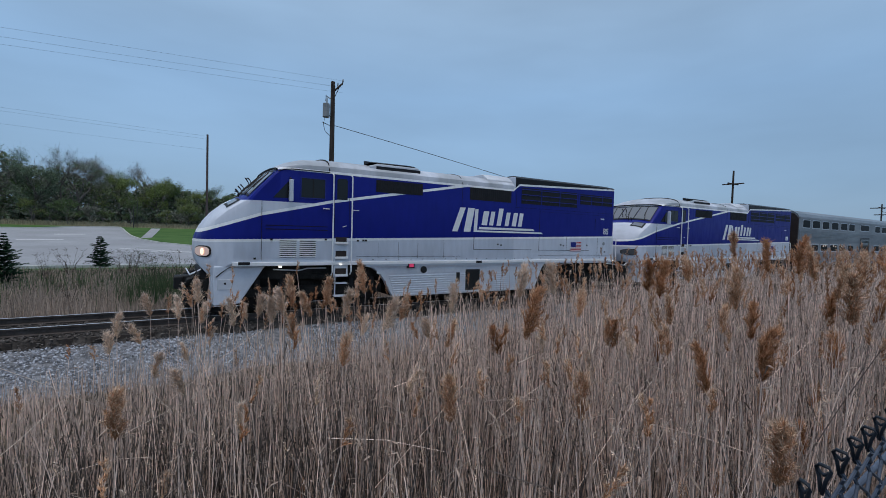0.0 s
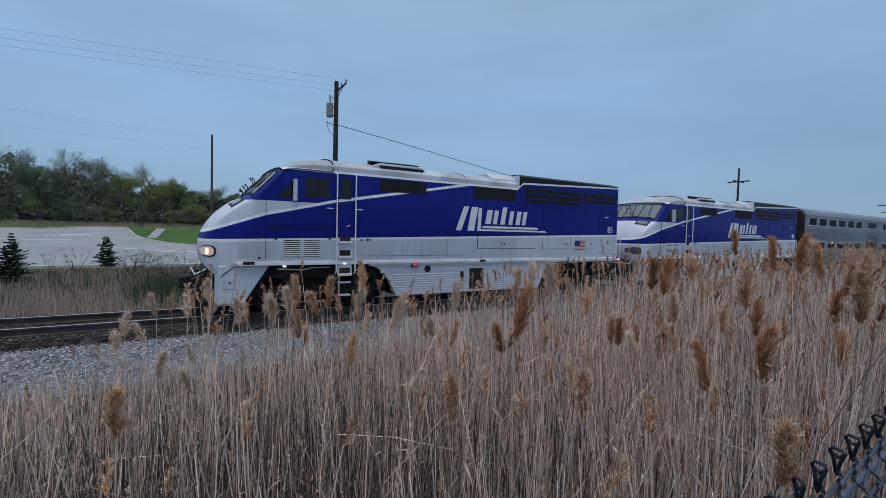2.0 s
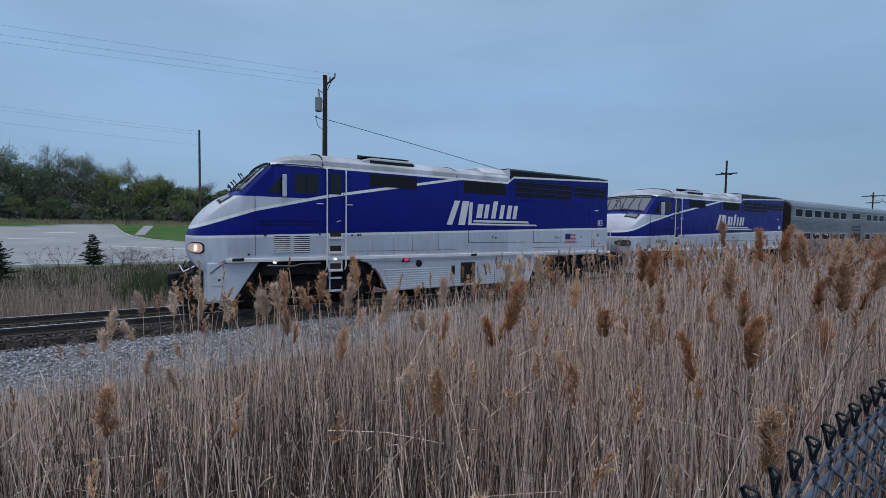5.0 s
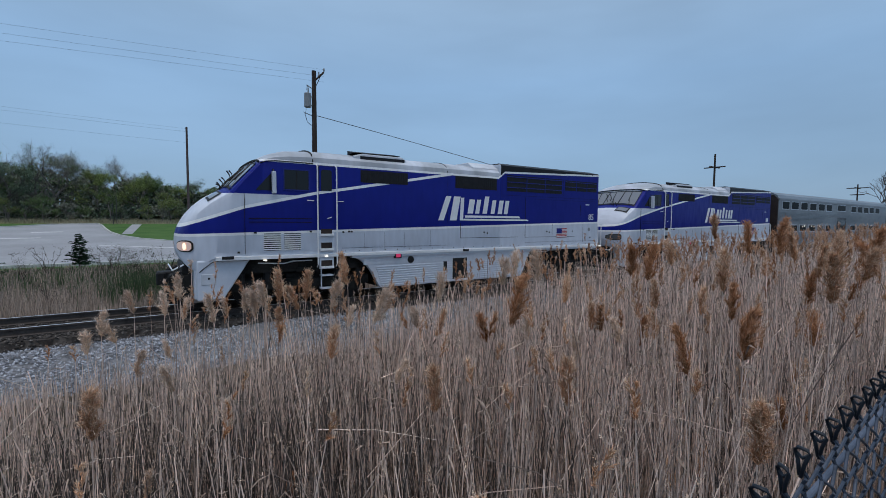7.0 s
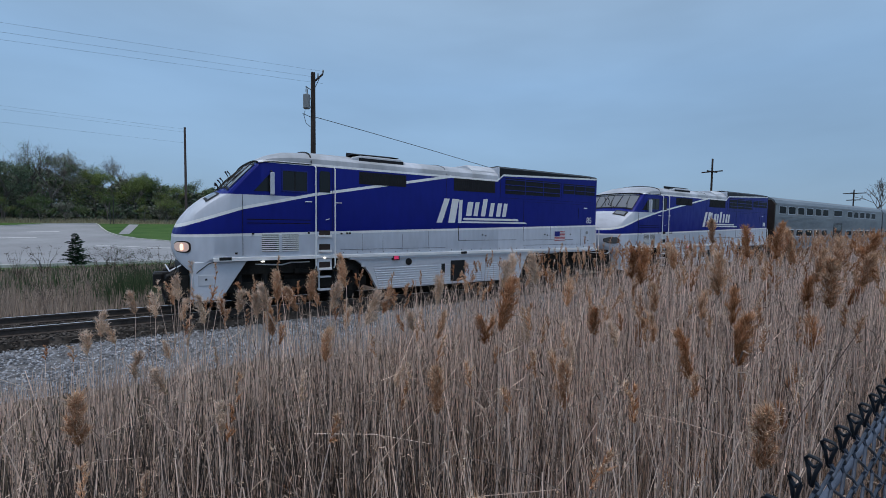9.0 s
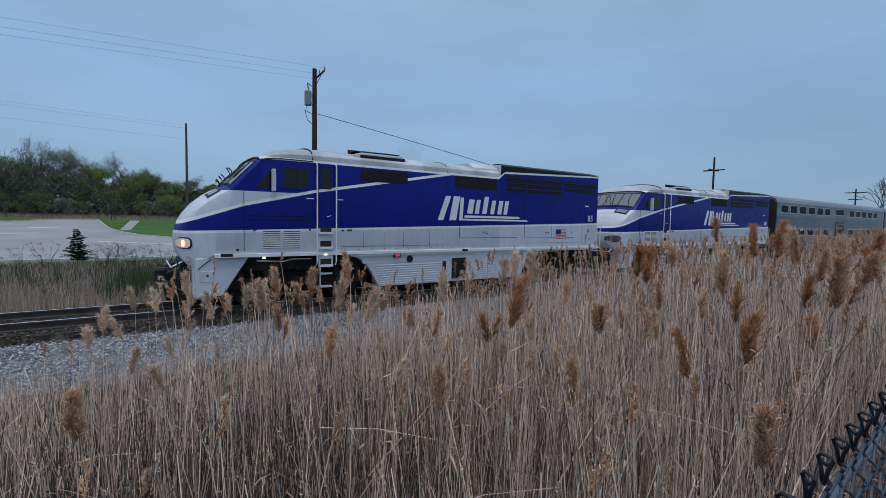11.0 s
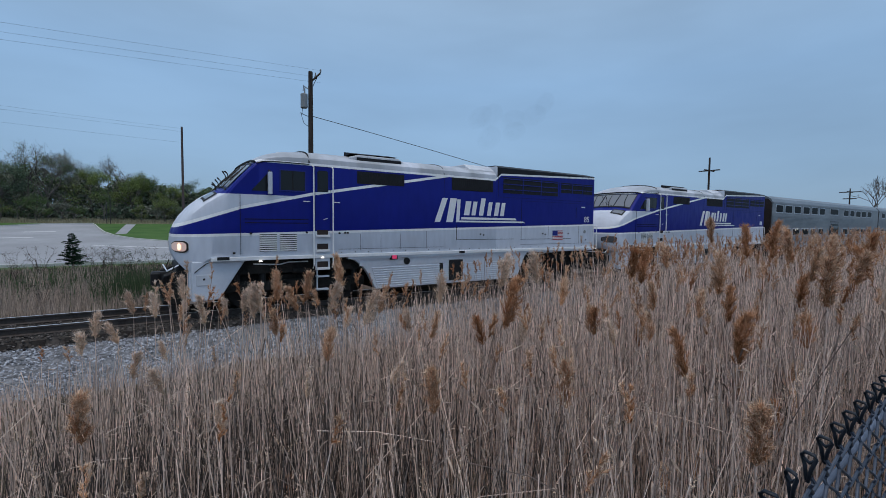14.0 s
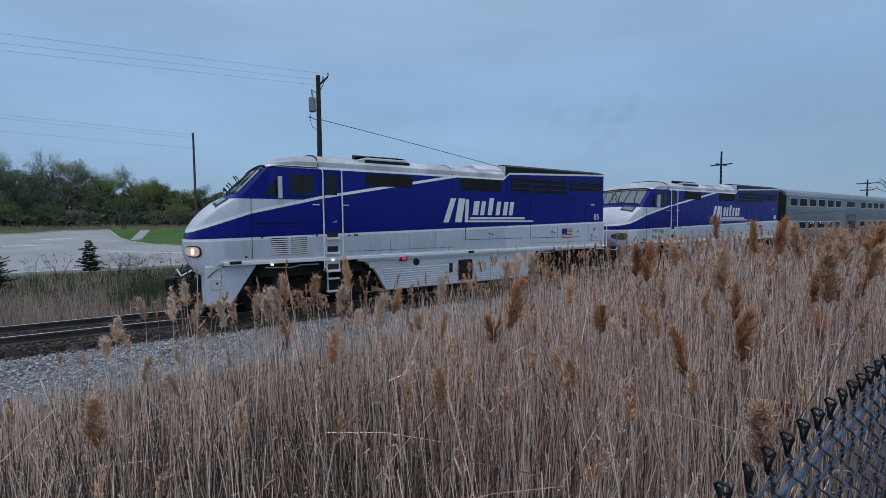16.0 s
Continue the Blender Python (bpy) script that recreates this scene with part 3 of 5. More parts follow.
def truck(parent, xc):
    t = part("truck", Shape().box(xc - 2.05, xc + 2.05, -1.18, -1.04, 0.50, 0.78).box(xc - 2.05, xc + 2.05, 1.04, 1.18, 0.50, 0.78).box(xc - 0.5, xc + 0.5, -1.1, 1.1, 0.45, 0.95).box(xc - 2.2, xc + 2.2, -0.6, 0.6, 0.22, 0.95), UNDER, parent, "black cast steel truck frame", bevel=0.03)
    for dx in (-1.37, 1.37):
        w = Shape()
        for y in (-1, 1):
            w.disc((xc + dx, 0.508), 0.535, y * 0.70, y * 0.73, 28).disc((xc + dx, 0.508), 0.508, y * 0.70, y * 0.83, 28).disc((xc + dx, 0.508), 0.16, y * 0.83, y * 1.0, 14)
        w.tube([(xc + dx, -0.75, 0.508), (xc + dx, 0.75, 0.508)], 0.09, 10)
        part("wheelset", w, BLACK, t)
        for y in (-1, 1):
            part("journal_box", Shape().prism(rect(xc + dx - 0.2, xc + dx + 0.2, 0.32, 0.72), y * 1.0, y * 1.22, "y"), UNDER, t, bevel=0.03)
            for k in (-0.34, 0.34):
                part("spring", Shape().tube([(xc + dx + k, y * 1.12, 0.72), (xc + dx + k, y * 1.12, 1.02)], 0.10, 10), BLACK, t)
    for y in (-1, 1):
        p = Shape()
        p.tube([(xc - 1.3, y * 1.3, 1.28), (xc - 0.6, y * 1.3, 1.24), (xc - 0.35, y * 1.3, 1.30), (xc + 0.2, y * 1.3, 1.30)], 0.018, 8)
        part("brake_pipe", p, FLUTED, t, "grey brake pipe")
        part("brake_cylinder", Shape().tube([(xc - 0.25, y * 1.28, 1.05), (xc + 0.55, y * 1.28, 0.98)], 0.075, 10), UNDER, t, "dark brake cylinder")


def locomotive(m, label):
    loco = thing("locomotive", label, "locomotive", "locomotives of the train", m)
    xs = spaced([(0.96, 1.10, 7), (1.10, 1.70, 15), (1.70, 2.14, 6), (2.14, 2.85, 6), (2.85, 3.7, 10), (3.7, 11.38, 10)])

    def ring(x):
        return body_ring(x, *hull_at(x))
    s = Shape().loft([ring(x) for x in xs])
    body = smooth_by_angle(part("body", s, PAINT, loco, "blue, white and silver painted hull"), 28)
    hood = Shape().prism([(-W, 1.46), (-W, 4.56), (-1.45, 4.60), (1.45, 4.60), (W, 4.56), (W, 1.46)], 11.38, 17.09, "x")
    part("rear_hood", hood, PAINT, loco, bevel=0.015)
    lid = part("radiator_hatch", Shape().prism([(-1.42, 4.60), (-1.14, 4.68), (1.14, 4.68), (1.42, 4.60)], 11.6, 17.0, "x"), BLACK, loco, "black louvred radiator hatch along the roof edge")
    for i in range(14):
        for y in (-1, 1):
            part("slat", Shape().box(11.8 + i * 0.37, 11.86 + i * 0.37, *sorted((y * 1.50, y * 1.525)), 4.50, 4.57), BLACK, lid)
    part("roof_hatch", Shape().prism([(-1.40, 4.2), (-1.36, 4.42), (-1.05, 4.62), (1.05, 4.62), (1.36, 4.42), (1.40, 4.2)], 10.2, 11.4, "x"), ROOFGREY, loco, bevel=0.03)
    for y in (-1, 1):
        v = part("roof_vent", Shape().prism([(5.72, 4.12), (7.46, 4.12), (7.46, 4.42), (7.30, 4.52), (5.90, 4.52), (5.62, 4.44)], y * 0.80, y * 1.38, "y"), ROOFGREY, loco, "raised silver roof vent with dark louvres", bevel=0.04)
        part("louvre", Shape().prism(rect(5.84, 7.38, 4.20, 4.44), y * 1.375, y * 1.395, "y"), DARKMESH, v)
        part("louvre", Shape().add([(5.66, y * 1.36, 4.535), (7.24, y * 1.36, 4.55), (7.20, y * 0.9, 4.64), (5.62, y * 0.9, 4.63), (5.62, y * 0.9, 4.50), (7.20, y * 0.9, 4.50)], [(0, 1, 2, 3), (3, 2, 5, 4), (0, 3, 4), (1, 5, 2)]), DARKMESH, v)
        part("trim", Shape().prism(rect(5.80, 7.44, 4.15, 4.19), y * 1.38, y * 1.41, "y"), WHITE, v)
    part("roof_seam", Shape().tube([(4.33, y, roof_z(4.33, y) + 0.006) for y in np.linspace(-1.519, 1.519, 25)], 0.02, 6), BLACK, loco, "dark seam over the cab roof")
    part("roof_seam", Shape().tube([(9.0, y, roof_z(9.0, y) + 0.004) for y in np.linspace(-1.519, 1.519, 25)], 0.012, 6), BLACK, loco)
    # windshield, its frames and wipers
    for a, b in ((-1.33, -0.46), (-0.40, 0.40), (0.46, 1.33)):
        w = part("windshield", roof_patch(2.22, 2.80, a, b, 0.014), WINDSHIELD, loco, "slanting windshield pane")
        fr = Shape()
        for y0, y1 in ((a - 0.03, a), (b, b + 0.03)):
            q = roof_patch(2.17, 2.83, y0, y1, 0.022, 5, 1)
            fr.add(q.v, q.f)
        for x0, x1 in ((2.16, 2.20), (2.80, 2.84)):
            q = roof_patch(x0, x1, a - 0.03, b + 0.03, 0.022, 1, 8)
            fr.add(q.v, q.f)
        part("windshield_frame", fr, BLACK, w)
        wy = (a + b) / 2
        part("wiper", Shape().tube([(2.12, wy - 0.2, roof_z(2.12, wy) + 0.04), (2.46, wy, roof_z(2.46, wy) + 0.06), (2.62, wy + 0.02, roof_z(2.62, wy) + 0.03)], 0.014, 5).tube([(2.34, wy - 0.03, roof_z(2.34, wy) + 0.045), (2.78, wy + 0.06, roof_z(2.78, wy) + 0.03)], 0.016, 5), BLACK, w, "black windshield wiper")
    part("visor", Shape().tube([(2.875, y, roof_z(2.89, y) + 0.02) for y in np.linspace(-1.46, 1.46, 15)], 0.028, 6), BLACK, loco, "dark visor edge over the windshield")
    for y in (-1, 1):
        part("brow", Shape().tube([(2.90, y * 1.515, 4.0), (3.05, y * 1.525, 4.055), (3.3, y * 1.525, 4.085), (4.33, y * 1.525, 4.085)], 0.014, 6), BLACK, loco, "dark edge under the cab roof")
    horn = Shape()
    for x, y, l in ((2.06, -0.45, 0.16), (2.10, -0.25, 0.20), (2.20, -0.05, 0.22), (2.30, 0.25, 0.20), (2.42, 0.1, 0.26), (2.52, 0.4, 0.20)):
        z = roof_z(x, y)
        horn.tube([(x, y, z - 0.05), (x - 0.02, y, z + 0.12), (x - 0.10, y, z + l)], [0.012, 0.013, 0.024], 7)
    part("wiper_motor", horn, BLACK, loco, "black wiper arms standing off the nose")
    for a, b in ((-1.30, -0.62), (0.62, 1.30)):
        n = part("number_board", roof_patch(1.66, 1.98, a, b, 0.012), BLACK, loco, "number board with dark rim")
        part("pane", roof_patch(1.71, 1.93, a + 0.07, b - 0.07, 0.02), WINDSHIELD, n)
    # both sides
    for y in (-1, 1):
        h = part("headlight", side_patch(0.985, 1.315, 1.63, 1.93, 0.012, y, 24), DARKEND, loco, "recessed headlight in a dark rim at the nose corner")
        part("lens", side_patch(0.992, 1.28, 1.66, 1.90, 0.020, y, 24), LAMP_LENS, h)
        part("bulb", side_patch(1.105, 1.17, 1.69, 1.86, 0.028, y), LAMP_ON, h, "lit warm headlamp bulb")
        d = part("cab_door", plate(rect(4.50, 4.94, 2.22, 4.03), y, 0.010), PAINT, loco)
        part("pane", plate([(4.56, 3.32), (4.88, 3.32), (4.88, 3.88), (4.84, 3.93), (4.60, 3.93), (4.56, 3.88)], y, 0.016), GLASS, d)
        part("door_seam", ring_frame(4.50, 4.94, 2.22, 4.03, 0.012, y, 0.004), BLACK, d)
        part("door_handle", Shape().tube([(4.74, y * 1.55, 2.52), (4.86, y * 1.55, 2.56)], 0.012, 6), SILVER, d)
        w = part("cab_window", plate(rect(3.53, 4.20, 3.32, 3.86), y, 0.008), GLASS, loco, "dark sliding cab side window")
        part("window_frame", ring_frame(3.53, 4.20, 3.32, 3.86, 0.03, y, 0.014), BLUE, w)
        part("divider", plate(rect(3.85, 3.88, 3.32, 3.86), y, 0.013), BLACK, w)
        part("quarter_window", plate([(2.78, 3.27), (3.30, 3.27), (3.30, 3.78), (3.16, 3.72)], y, 0.006), GLASS, loco)
        r = part("mirror", Shape().box(3.17, 3.27, *sorted((y * 1.60, y * 1.74)), 3.18, 3.78), SILVER, loco, "tall grey rear-view mirror", bevel=0.02)
        part("bracket", Shape().tube([(3.22, y * 1.5, 3.84), (3.22, y * 1.67, 3.80)], 0.02, 6).tube([(3.22, y * 1.5, 3.24), (3.22, y * 1.67, 3.22)], 0.02, 6), BLACK, r)
        for x in (4.43, 5.0):
            part("grab_rail", Shape().tube([(x, y * 1.53, 4.05), (x, y * 1.61, 4.0), (x, y * 1.62, 2.5), (x, y * 1.62, 1.2), (x, y * 1.53, 1.12)], 0.021, 8), WHITE, loco, "long white vertical grab rail beside the cab door")
        st = part("step_well", plate(rect(4.50, 4.93, 1.05, 2.16), y, 0.004), SILVER, loco, "recessed cab steps")
        for z in (2.05, 1.62, 1.10):
            # dark plate on the side, colouring in the shade of the open step
            part("recess", plate(rect(4.55, 4.88, z + 0.03, z + 0.20), y, 0.008), DARKEND, st)
            part("tread", Shape().prism(rect(4.52, 4.91, z - 0.03, z + 0.03), y * 1.5, y * 1.60, "y"), WHITE, st)
        part("low_step", Shape().prism(rect(4.55, 4.90, 0.84, 0.88), y * 1.35, y * 1.56, "y").prism(rect(4.55, 4.58, 0.45, 1.1), y * 1.45, y * 1.48, "y").prism(rect(4.55, 4.90, 0.46, 0.50), y * 1.35, y * 1.56, "y"), SILVER, loco)
        for x0 in (2.97, 3.51):
            g = part("grille", plate(rect(x0, x0 + 0.45, 1.63, 2.10), y, 0.004), DARKMESH, loco, "louvred ventilation grille")
            for k in range(8):
                part("slat", Shape().prism(rect(x0, x0 + 0.45, 1.645 + 0.057 * k, 1.675 + 0.057 * k), y * 1.5, y * 1.545, "y"), WHITE, g)
        part("sill", Shape().prism(rect(1.78, 17.08, 1.40, 1.50), y * 1.46, y * 1.56, "y"), WHITE, loco, "pale side sill along the frame", bevel=0.01)
        part("sill_shadow", Shape().prism(rect(5.5, 17.06, 1.34, 1.40), y * 1.40, y * 1.535, "y"), SILVER, loco)
        sk = [(1.36, 1.40), (1.34, 1.10), (1.35, 0.37), (1.98, 0.40), (2.62, 1.40)]
        q = part("pilot_skirt", Shape().prism(sk, y * 1.28, y * 1.43, "y"), SILVER, loco, "grey painted skirt in front of the leading truck", bevel=0.03)
        part("hatch", Shape().prism(rect(1.45, 1.80, 0.78, 1.06), y * 1.42, y * 1.442, "y"), ROOFGREY, q, bevel=0.01)
        part("hatch_hole", Shape().prism(rect(1.60, 1.65, 0.92, 0.97), y * 1.435, y * 1.447, "y"), BLACK, q)
        part("skirt_arch", Shape().tube([(1.41, y * 1.435, 1.115), (1.52, y * 1.435, 1.215), (1.70, y * 1.44, 1.355), (2.0, y * 1.465, 1.435)], 0.012, 6), BLACK, q)
        part("builder_plate", Shape().prism(rect(1.92, 2.21, 1.43, 1.51), y * 1.55, y * 1.565, "y"), BLACK, loco)
        for x, z in ((2.95, 1.37), (4.66, 1.42), (17.15, 1.42)):
            part("step_light", Shape().prism(rect(x, x + 0.07, z - 0.016, z + 0.016), y * 1.50, y * 1.60, "y"), STEP_LIGHT, loco, "small lit white step light")
        # screens along the hull
        for x0, x1, z0, z1 in ((5.79, 7.43, 3.63, 4.0), (9.32, 11.20, 3.62, 4.05)):
            sc = part("intake_screen", plate(rect(x0, x1, z0, z1), y, 0.006), DARKMESH, loco, "dark recessed air intake screen")
            for k in range(int((x1 - x0) / 0.09)):
                x = x0 + 0.045 + k * 0.09
                part("bar", Shape().prism(rect(x, x + 0.012, z0, z1), y * 1.52, y * 1.533, "y"), BLACK, sc)
        for x0, x1, z0, z1, nb in ((11.70, 14.72, 3.62, 4.22, 3), (14.92, 16.95, 3.78, 4.20, 2)):
            sc = part("radiator_grille", plate(rect(x0, x1, z0, z1), y, 0.006), DARKMESH, loco, "dark radiator grille crossed by blue bars")
            for k in range(nb):
                z = z0 + (k + 0.65) * (z1 - z0) / nb
                part("bar", Shape().prism(rect(x0, x1, z, z + 0.03), y * 1.52, y * 1.54, "y"), BLUE, sc)
            for x in np.linspace(x0, x1, 4)[1:-1]:
                part("bar", Shape().prism(rect(x, x + 0.03, z0, z1), y * 1.52, y * 1.538, "y"), BLUE, sc)
        seams = Shape()
        for x, z0, z1, w in ((2.49, 1.55, 3.16, 0.008), (9.54, 1.88, 2.40, 0.022), (12.67, 1.85, 3.40, 0.018), (9.0, 2.4, 4.0, 0.008), (5.9, 1.6, 2.1, 0.006), (6.6, 1.6, 2.1, 0.006), (7.3, 1.6, 2.1, 0.006), (8.3, 1.6, 2.2, 0.006), (14.8, 3.55, 4.2, 0.01), (11.45, 3.5, 4.3, 0.012), (15.9, 2.75, 3.2, 0.02), (16.1, 1.6, 2.4, 0.008), (14.2, 1.87, 2.4, 0.008)):
            seams.prism(rect(x, x + w, z0, z1), y * 1.51, y * 1.5235, "y")
        for x0, x1, z, w in ((9.54, 12.3, 1.875, 0.014), (2.6, 4.3, 2.50, 0.020), (2.6, 4.3, 2.40, 0.020), (12.67, 15.6, 1.86, 0.014), (12.67, 16.9, 1.66, 0.008), (5.2, 9.0, 1.64, 0.008), (11.4, 17.0, 3.46, 0.008), (12.8, 16.9, 3.36, 0.006)):
            seams.prism(rect(x0, x1, z, z + w), y * 1.51, y * 1.5235, "y")
        part("panel_seam", seams, UNDER, loco)
        for x, z in ((10.6, 2.05), (10.75, 2.02), (14.0, 2.03), (13.85, 2.06), (2.30, 1.58), (4.22, 2.12), (2.72, 2.10), (5.20, 2.10), (5.38, 2.11), (5.46, 2.11), (15.4, 2.06), (16.55, 1.78)):
            part("latch", Shape().prism(rect(x, x + 0.06, z, z + 0.05), y * 1.515, y * 1.535, "y"), UNDER, loco, "small dark door latch")
        for x in (4.16, 5.05):
            part("hand_hold", Shape().tube([(x, y * 1.52, 3.03), (x, y * 1.57, 3.03), (x + 0.17, y * 1.57, 3.03), (x + 0.17, y * 1.52, 3.03)], 0.014, 6), WHITE, loco, "short white hand hold")
        part("port", Shape().disc((16.5, 2.16), 0.075, y * 1.515, y * 1.53, 14), TRANSF, loco, "round grey port cover")
        for k in range(26):
            part("rivet", Shape().disc((5.3 + k * 0.44, 1.555), 0.014, y * 1.515, y * 1.53, 6), UNDER, loco)
        # fluted tank skirt
        tk = [(5.50, 1.36), (5.78, 1.28), (6.02, 1.10), (6.20, 0.85), (6.36, 0.55), (6.48, 0.36), (12.55, 0.36), (12.75, 0.8), (12.95, 1.2), (13.1, 1.36)]
        f = part("tank_skirt", Shape().prism(tk, y * 1.30, y * 1.46, "y"), FLUTED, loco, "fluted stainless steel skirt over the fuel tank")
        for k in range(9):
            z = 0.40 + 0.075 * k
            part("flute", Shape().prism([(6.52 - 0.32 * (z - 0.36), z), (12.5 + 0.3 * (z - 0.36), z), (12.5 + 0.3 * (z - 0.36), z + 0.042), (6.52 - 0.32 * (z - 0.36), z + 0.042)], y * 1.45, y * 1.49, "y"), FLUTED, f, bevel=0.012)
        part("opening", Shape().prism(rect(9.27, 9.87, 0.45, 1.18), y * 1.44, y * 1.50, "y"), BLACK, f, "dark open locker in the tank skirt")
        part("opening", Shape().prism(rect(8.88, 9.01, 0.76, 1.08), y * 1.44, y * 1.50, "y"), BLACK, f)
        part("filler_cap", Shape().disc((7.57, 1.20), 0.115, y * 1.44, y * 1.50, 18), BLACK, f, "round dark filler opening")
        part("strip", Shape().prism(rect(5.9, 12.9, 1.10, 1.26), y * 1.455, y * 1.475, "y"), FLUTED, f)
        part("indicator", Shape().prism(rect(6.95, 7.19, 1.27, 1.44), y * 1.45, y * 1.555, "y"), BLACK, f)
        part("indicator_light", Shape().prism(rect(6.99, 7.15, 1.30, 1.41), y * 1.45, y * 1.565, "y"), RED_LIGHT, f, "red indicator light")
        part("nameplate", Shape().prism(rect(9.65, 9.90, 1.41, 1.49), y * 1.55, y * 1.57, "y"), BLACK, loco)
        # white brand mark as plain slanted bars with two underlines
        mark = part("emblem", plate(slanted(8.62, 8.84, 2.50, 3.33, 0.38), y, 0.008), WHITE, loco, "white painted emblem of slanted bars")
        for x0, x1, z0, z1, lean in ((9.10, 9.38, 2.50, 3.33, 0.20), (9.52, 9.66, 2.50, 3.30, 0.06)):
            part("bar", plate(slanted(x0, x1, z0, z1, lean), y, 0.008), WHITE, mark)
        for x0, x1, z1 in ((9.86, 10.10, 3.25), (10.20, 10.38, 3.25), (10.54, 10.74, 3.38), (10.92, 11.10, 3.25), (11.26, 11.46, 3.25), (11.56, 11.74, 3.25)):
            part("bar", plate(slanted(x0, x1, 2.75, z1, 0.18), y, 0.008), WHITE, mark)
        part("bar", plate([(9.74, 2.60), (12.42, 2.60), (12.34, 2.68), (9.76, 2.68)], y, 0.008), WHITE, mark)
        part("bar", plate([(9.66, 2.50), (12.86, 2.50), (12.76, 2.56), (9.68, 2.56)], y, 0.008), WHITE, mark)
        number = bpy.data.curves.new("fleet_number", "FONT")
        number.body, number.size, number.extrude, number.align_x = "85", 0.36, 0.003, "CENTER"
        num = new("fleet_number", number)
        num.parent = loco
        num.data.materials.append(WHITE)
        num.matrix_basis = pose(16.62, y * 1.527, 2.57, 90, 0, 0 if y < 0 else 180)
        fl = part("flag", plate(rect(14.46, 15.08, 1.83, 2.21), y, 0.006), WHITE, loco, "small red, white and blue flag decal")
        for k in range(7):
            part("stripe", plate(rect(14.46, 15.08, 1.83 + k * 0.0585, 1.83 + k * 0.0585 + 0.029), y, 0.010), FLAGRED, fl)
        part("canton", plate(rect(14.46, 14.76, 2.0, 2.21), y, 0.013), BLUE, fl)
        part("exhaust_plate", plate(rect(16.25, 16.48, 3.20, 3.24), y, 0.008), WHITE, loco)
        part("grab_iron", Shape().tube([(17.10, y * 1.46, 2.42), (17.42, y * 1.46, 2.42), (17.42, y * 1.46, 1.35)], 0.02, 6).tube([(17.20, y * 1.46, 2.42), (17.20, y * 1.46, 1.35)], 0.02, 6), WHITE, loco, "white end handrail")
        part("grab_iron", Shape().tube([(1.0, y * 1.1, 1.30), (0.90, y * 1.1, 1.0), (0.90, y * 1.1, 0.7)], 0.014, 6), UNDER, loco)
        part("rear_step", Shape().prism(rect(17.05, 17.4, 0.5, 0.56), y * 1.2, y * 1.5, "y").prism(rect(17.05, 17.4, 0.95, 1.0), y * 1.2, y * 1.5, "y"), BLACK, loco)
    part("underframe", Shape().box(1.6, 17.0, -1.25, 1.25, 1.0, 1.47).box(6.6, 12.4, -1.3, 1.3, 0.33, 1.2), UNDER, loco)
    part("pilot", Shape().prism([(-1.27, 1.30), (-1.27, 0.40), (-0.7, 0.22), (0.7, 0.22), (1.27, 0.40), (1.27, 1.30)], 1.30, 1.42, "x"), SILVER, loco, "grey pilot plate under the nose", bevel=0.03)
    part("snow_plow", Shape().prism([(0.72, 0.30), (1.25, 0.22), (1.30, 1.02), (1.0, 1.02)], -0.95, 0.95, "y"), UNDER, loco, "black plow and cable boxes under the nose", bevel=0.04)
    for yy in (-1.02, -0.88, -0.70, 0.70, 0.88):
        part("jumper_cable", Shape().tube([(1.05, yy, 1.12), (0.80, yy * 0.98, 1.02), (0.66, yy * 0.95, 0.78), (0.74, yy * 0.92, 0.50), (0.95, yy * 0.9, 0.45)], 0.034, 7), BLACK, loco, "thick black jumper cable")
    part("chin", Shape().box(1.06, 1.4, -0.85, 0.85, 0.98, 1.32), BLACK, loco, bevel=0.06)
    for x, sgn in ((0.50, 1), (18.36, -1)):
        c = Shape().box(min(x + sgn * 0.02, x + sgn * 0.42), max(x + sgn * 0.02, x + sgn * 0.42), -0.17, 0.17, 0.72, 1.06)
        c.box(min(x + sgn * 0.4, x + sgn * 1.4), max(x + sgn * 0.4, x + sgn * 1.4), -0.1, 0.1, 0.80, 0.98)
        c.box(min(x, x + sgn * 0.22), max(x, x + sgn * 0.22), -0.24, -0.06, 0.70, 1.04)
        k = part("coupler", c, BLACK, loco, "black knuckle coupler", bevel=0.04)
        for yy in (-0.55, -0.38, 0.38, 0.55, -0.8):
            hoses = Shape().tube([(x + sgn * 1.15, yy, 1.0), (x + sgn * 0.55, yy, 0.85), (x + sgn * 0.40, yy * 0.9, 0.45), (x + sgn * 0.50, yy * 0.8, 0.35)], 0.03, 6)
            part("air_hose", hoses, BLACK, k, "black air hose")
    rail = Shape().tube([(0.84, -1.0, 1.16), (0.84, 1.0, 1.16)], 0.02, 6).tube([(0.84, -1.0, 1.16), (1.1, -1.0, 1.3)], 0.02, 6)
    part("front_handrail", rail, FLUTED, loco, "thin grey handrail over the coupler")
    truck(loco, 4.15)
    truck(loco, 14.65)
    return loco


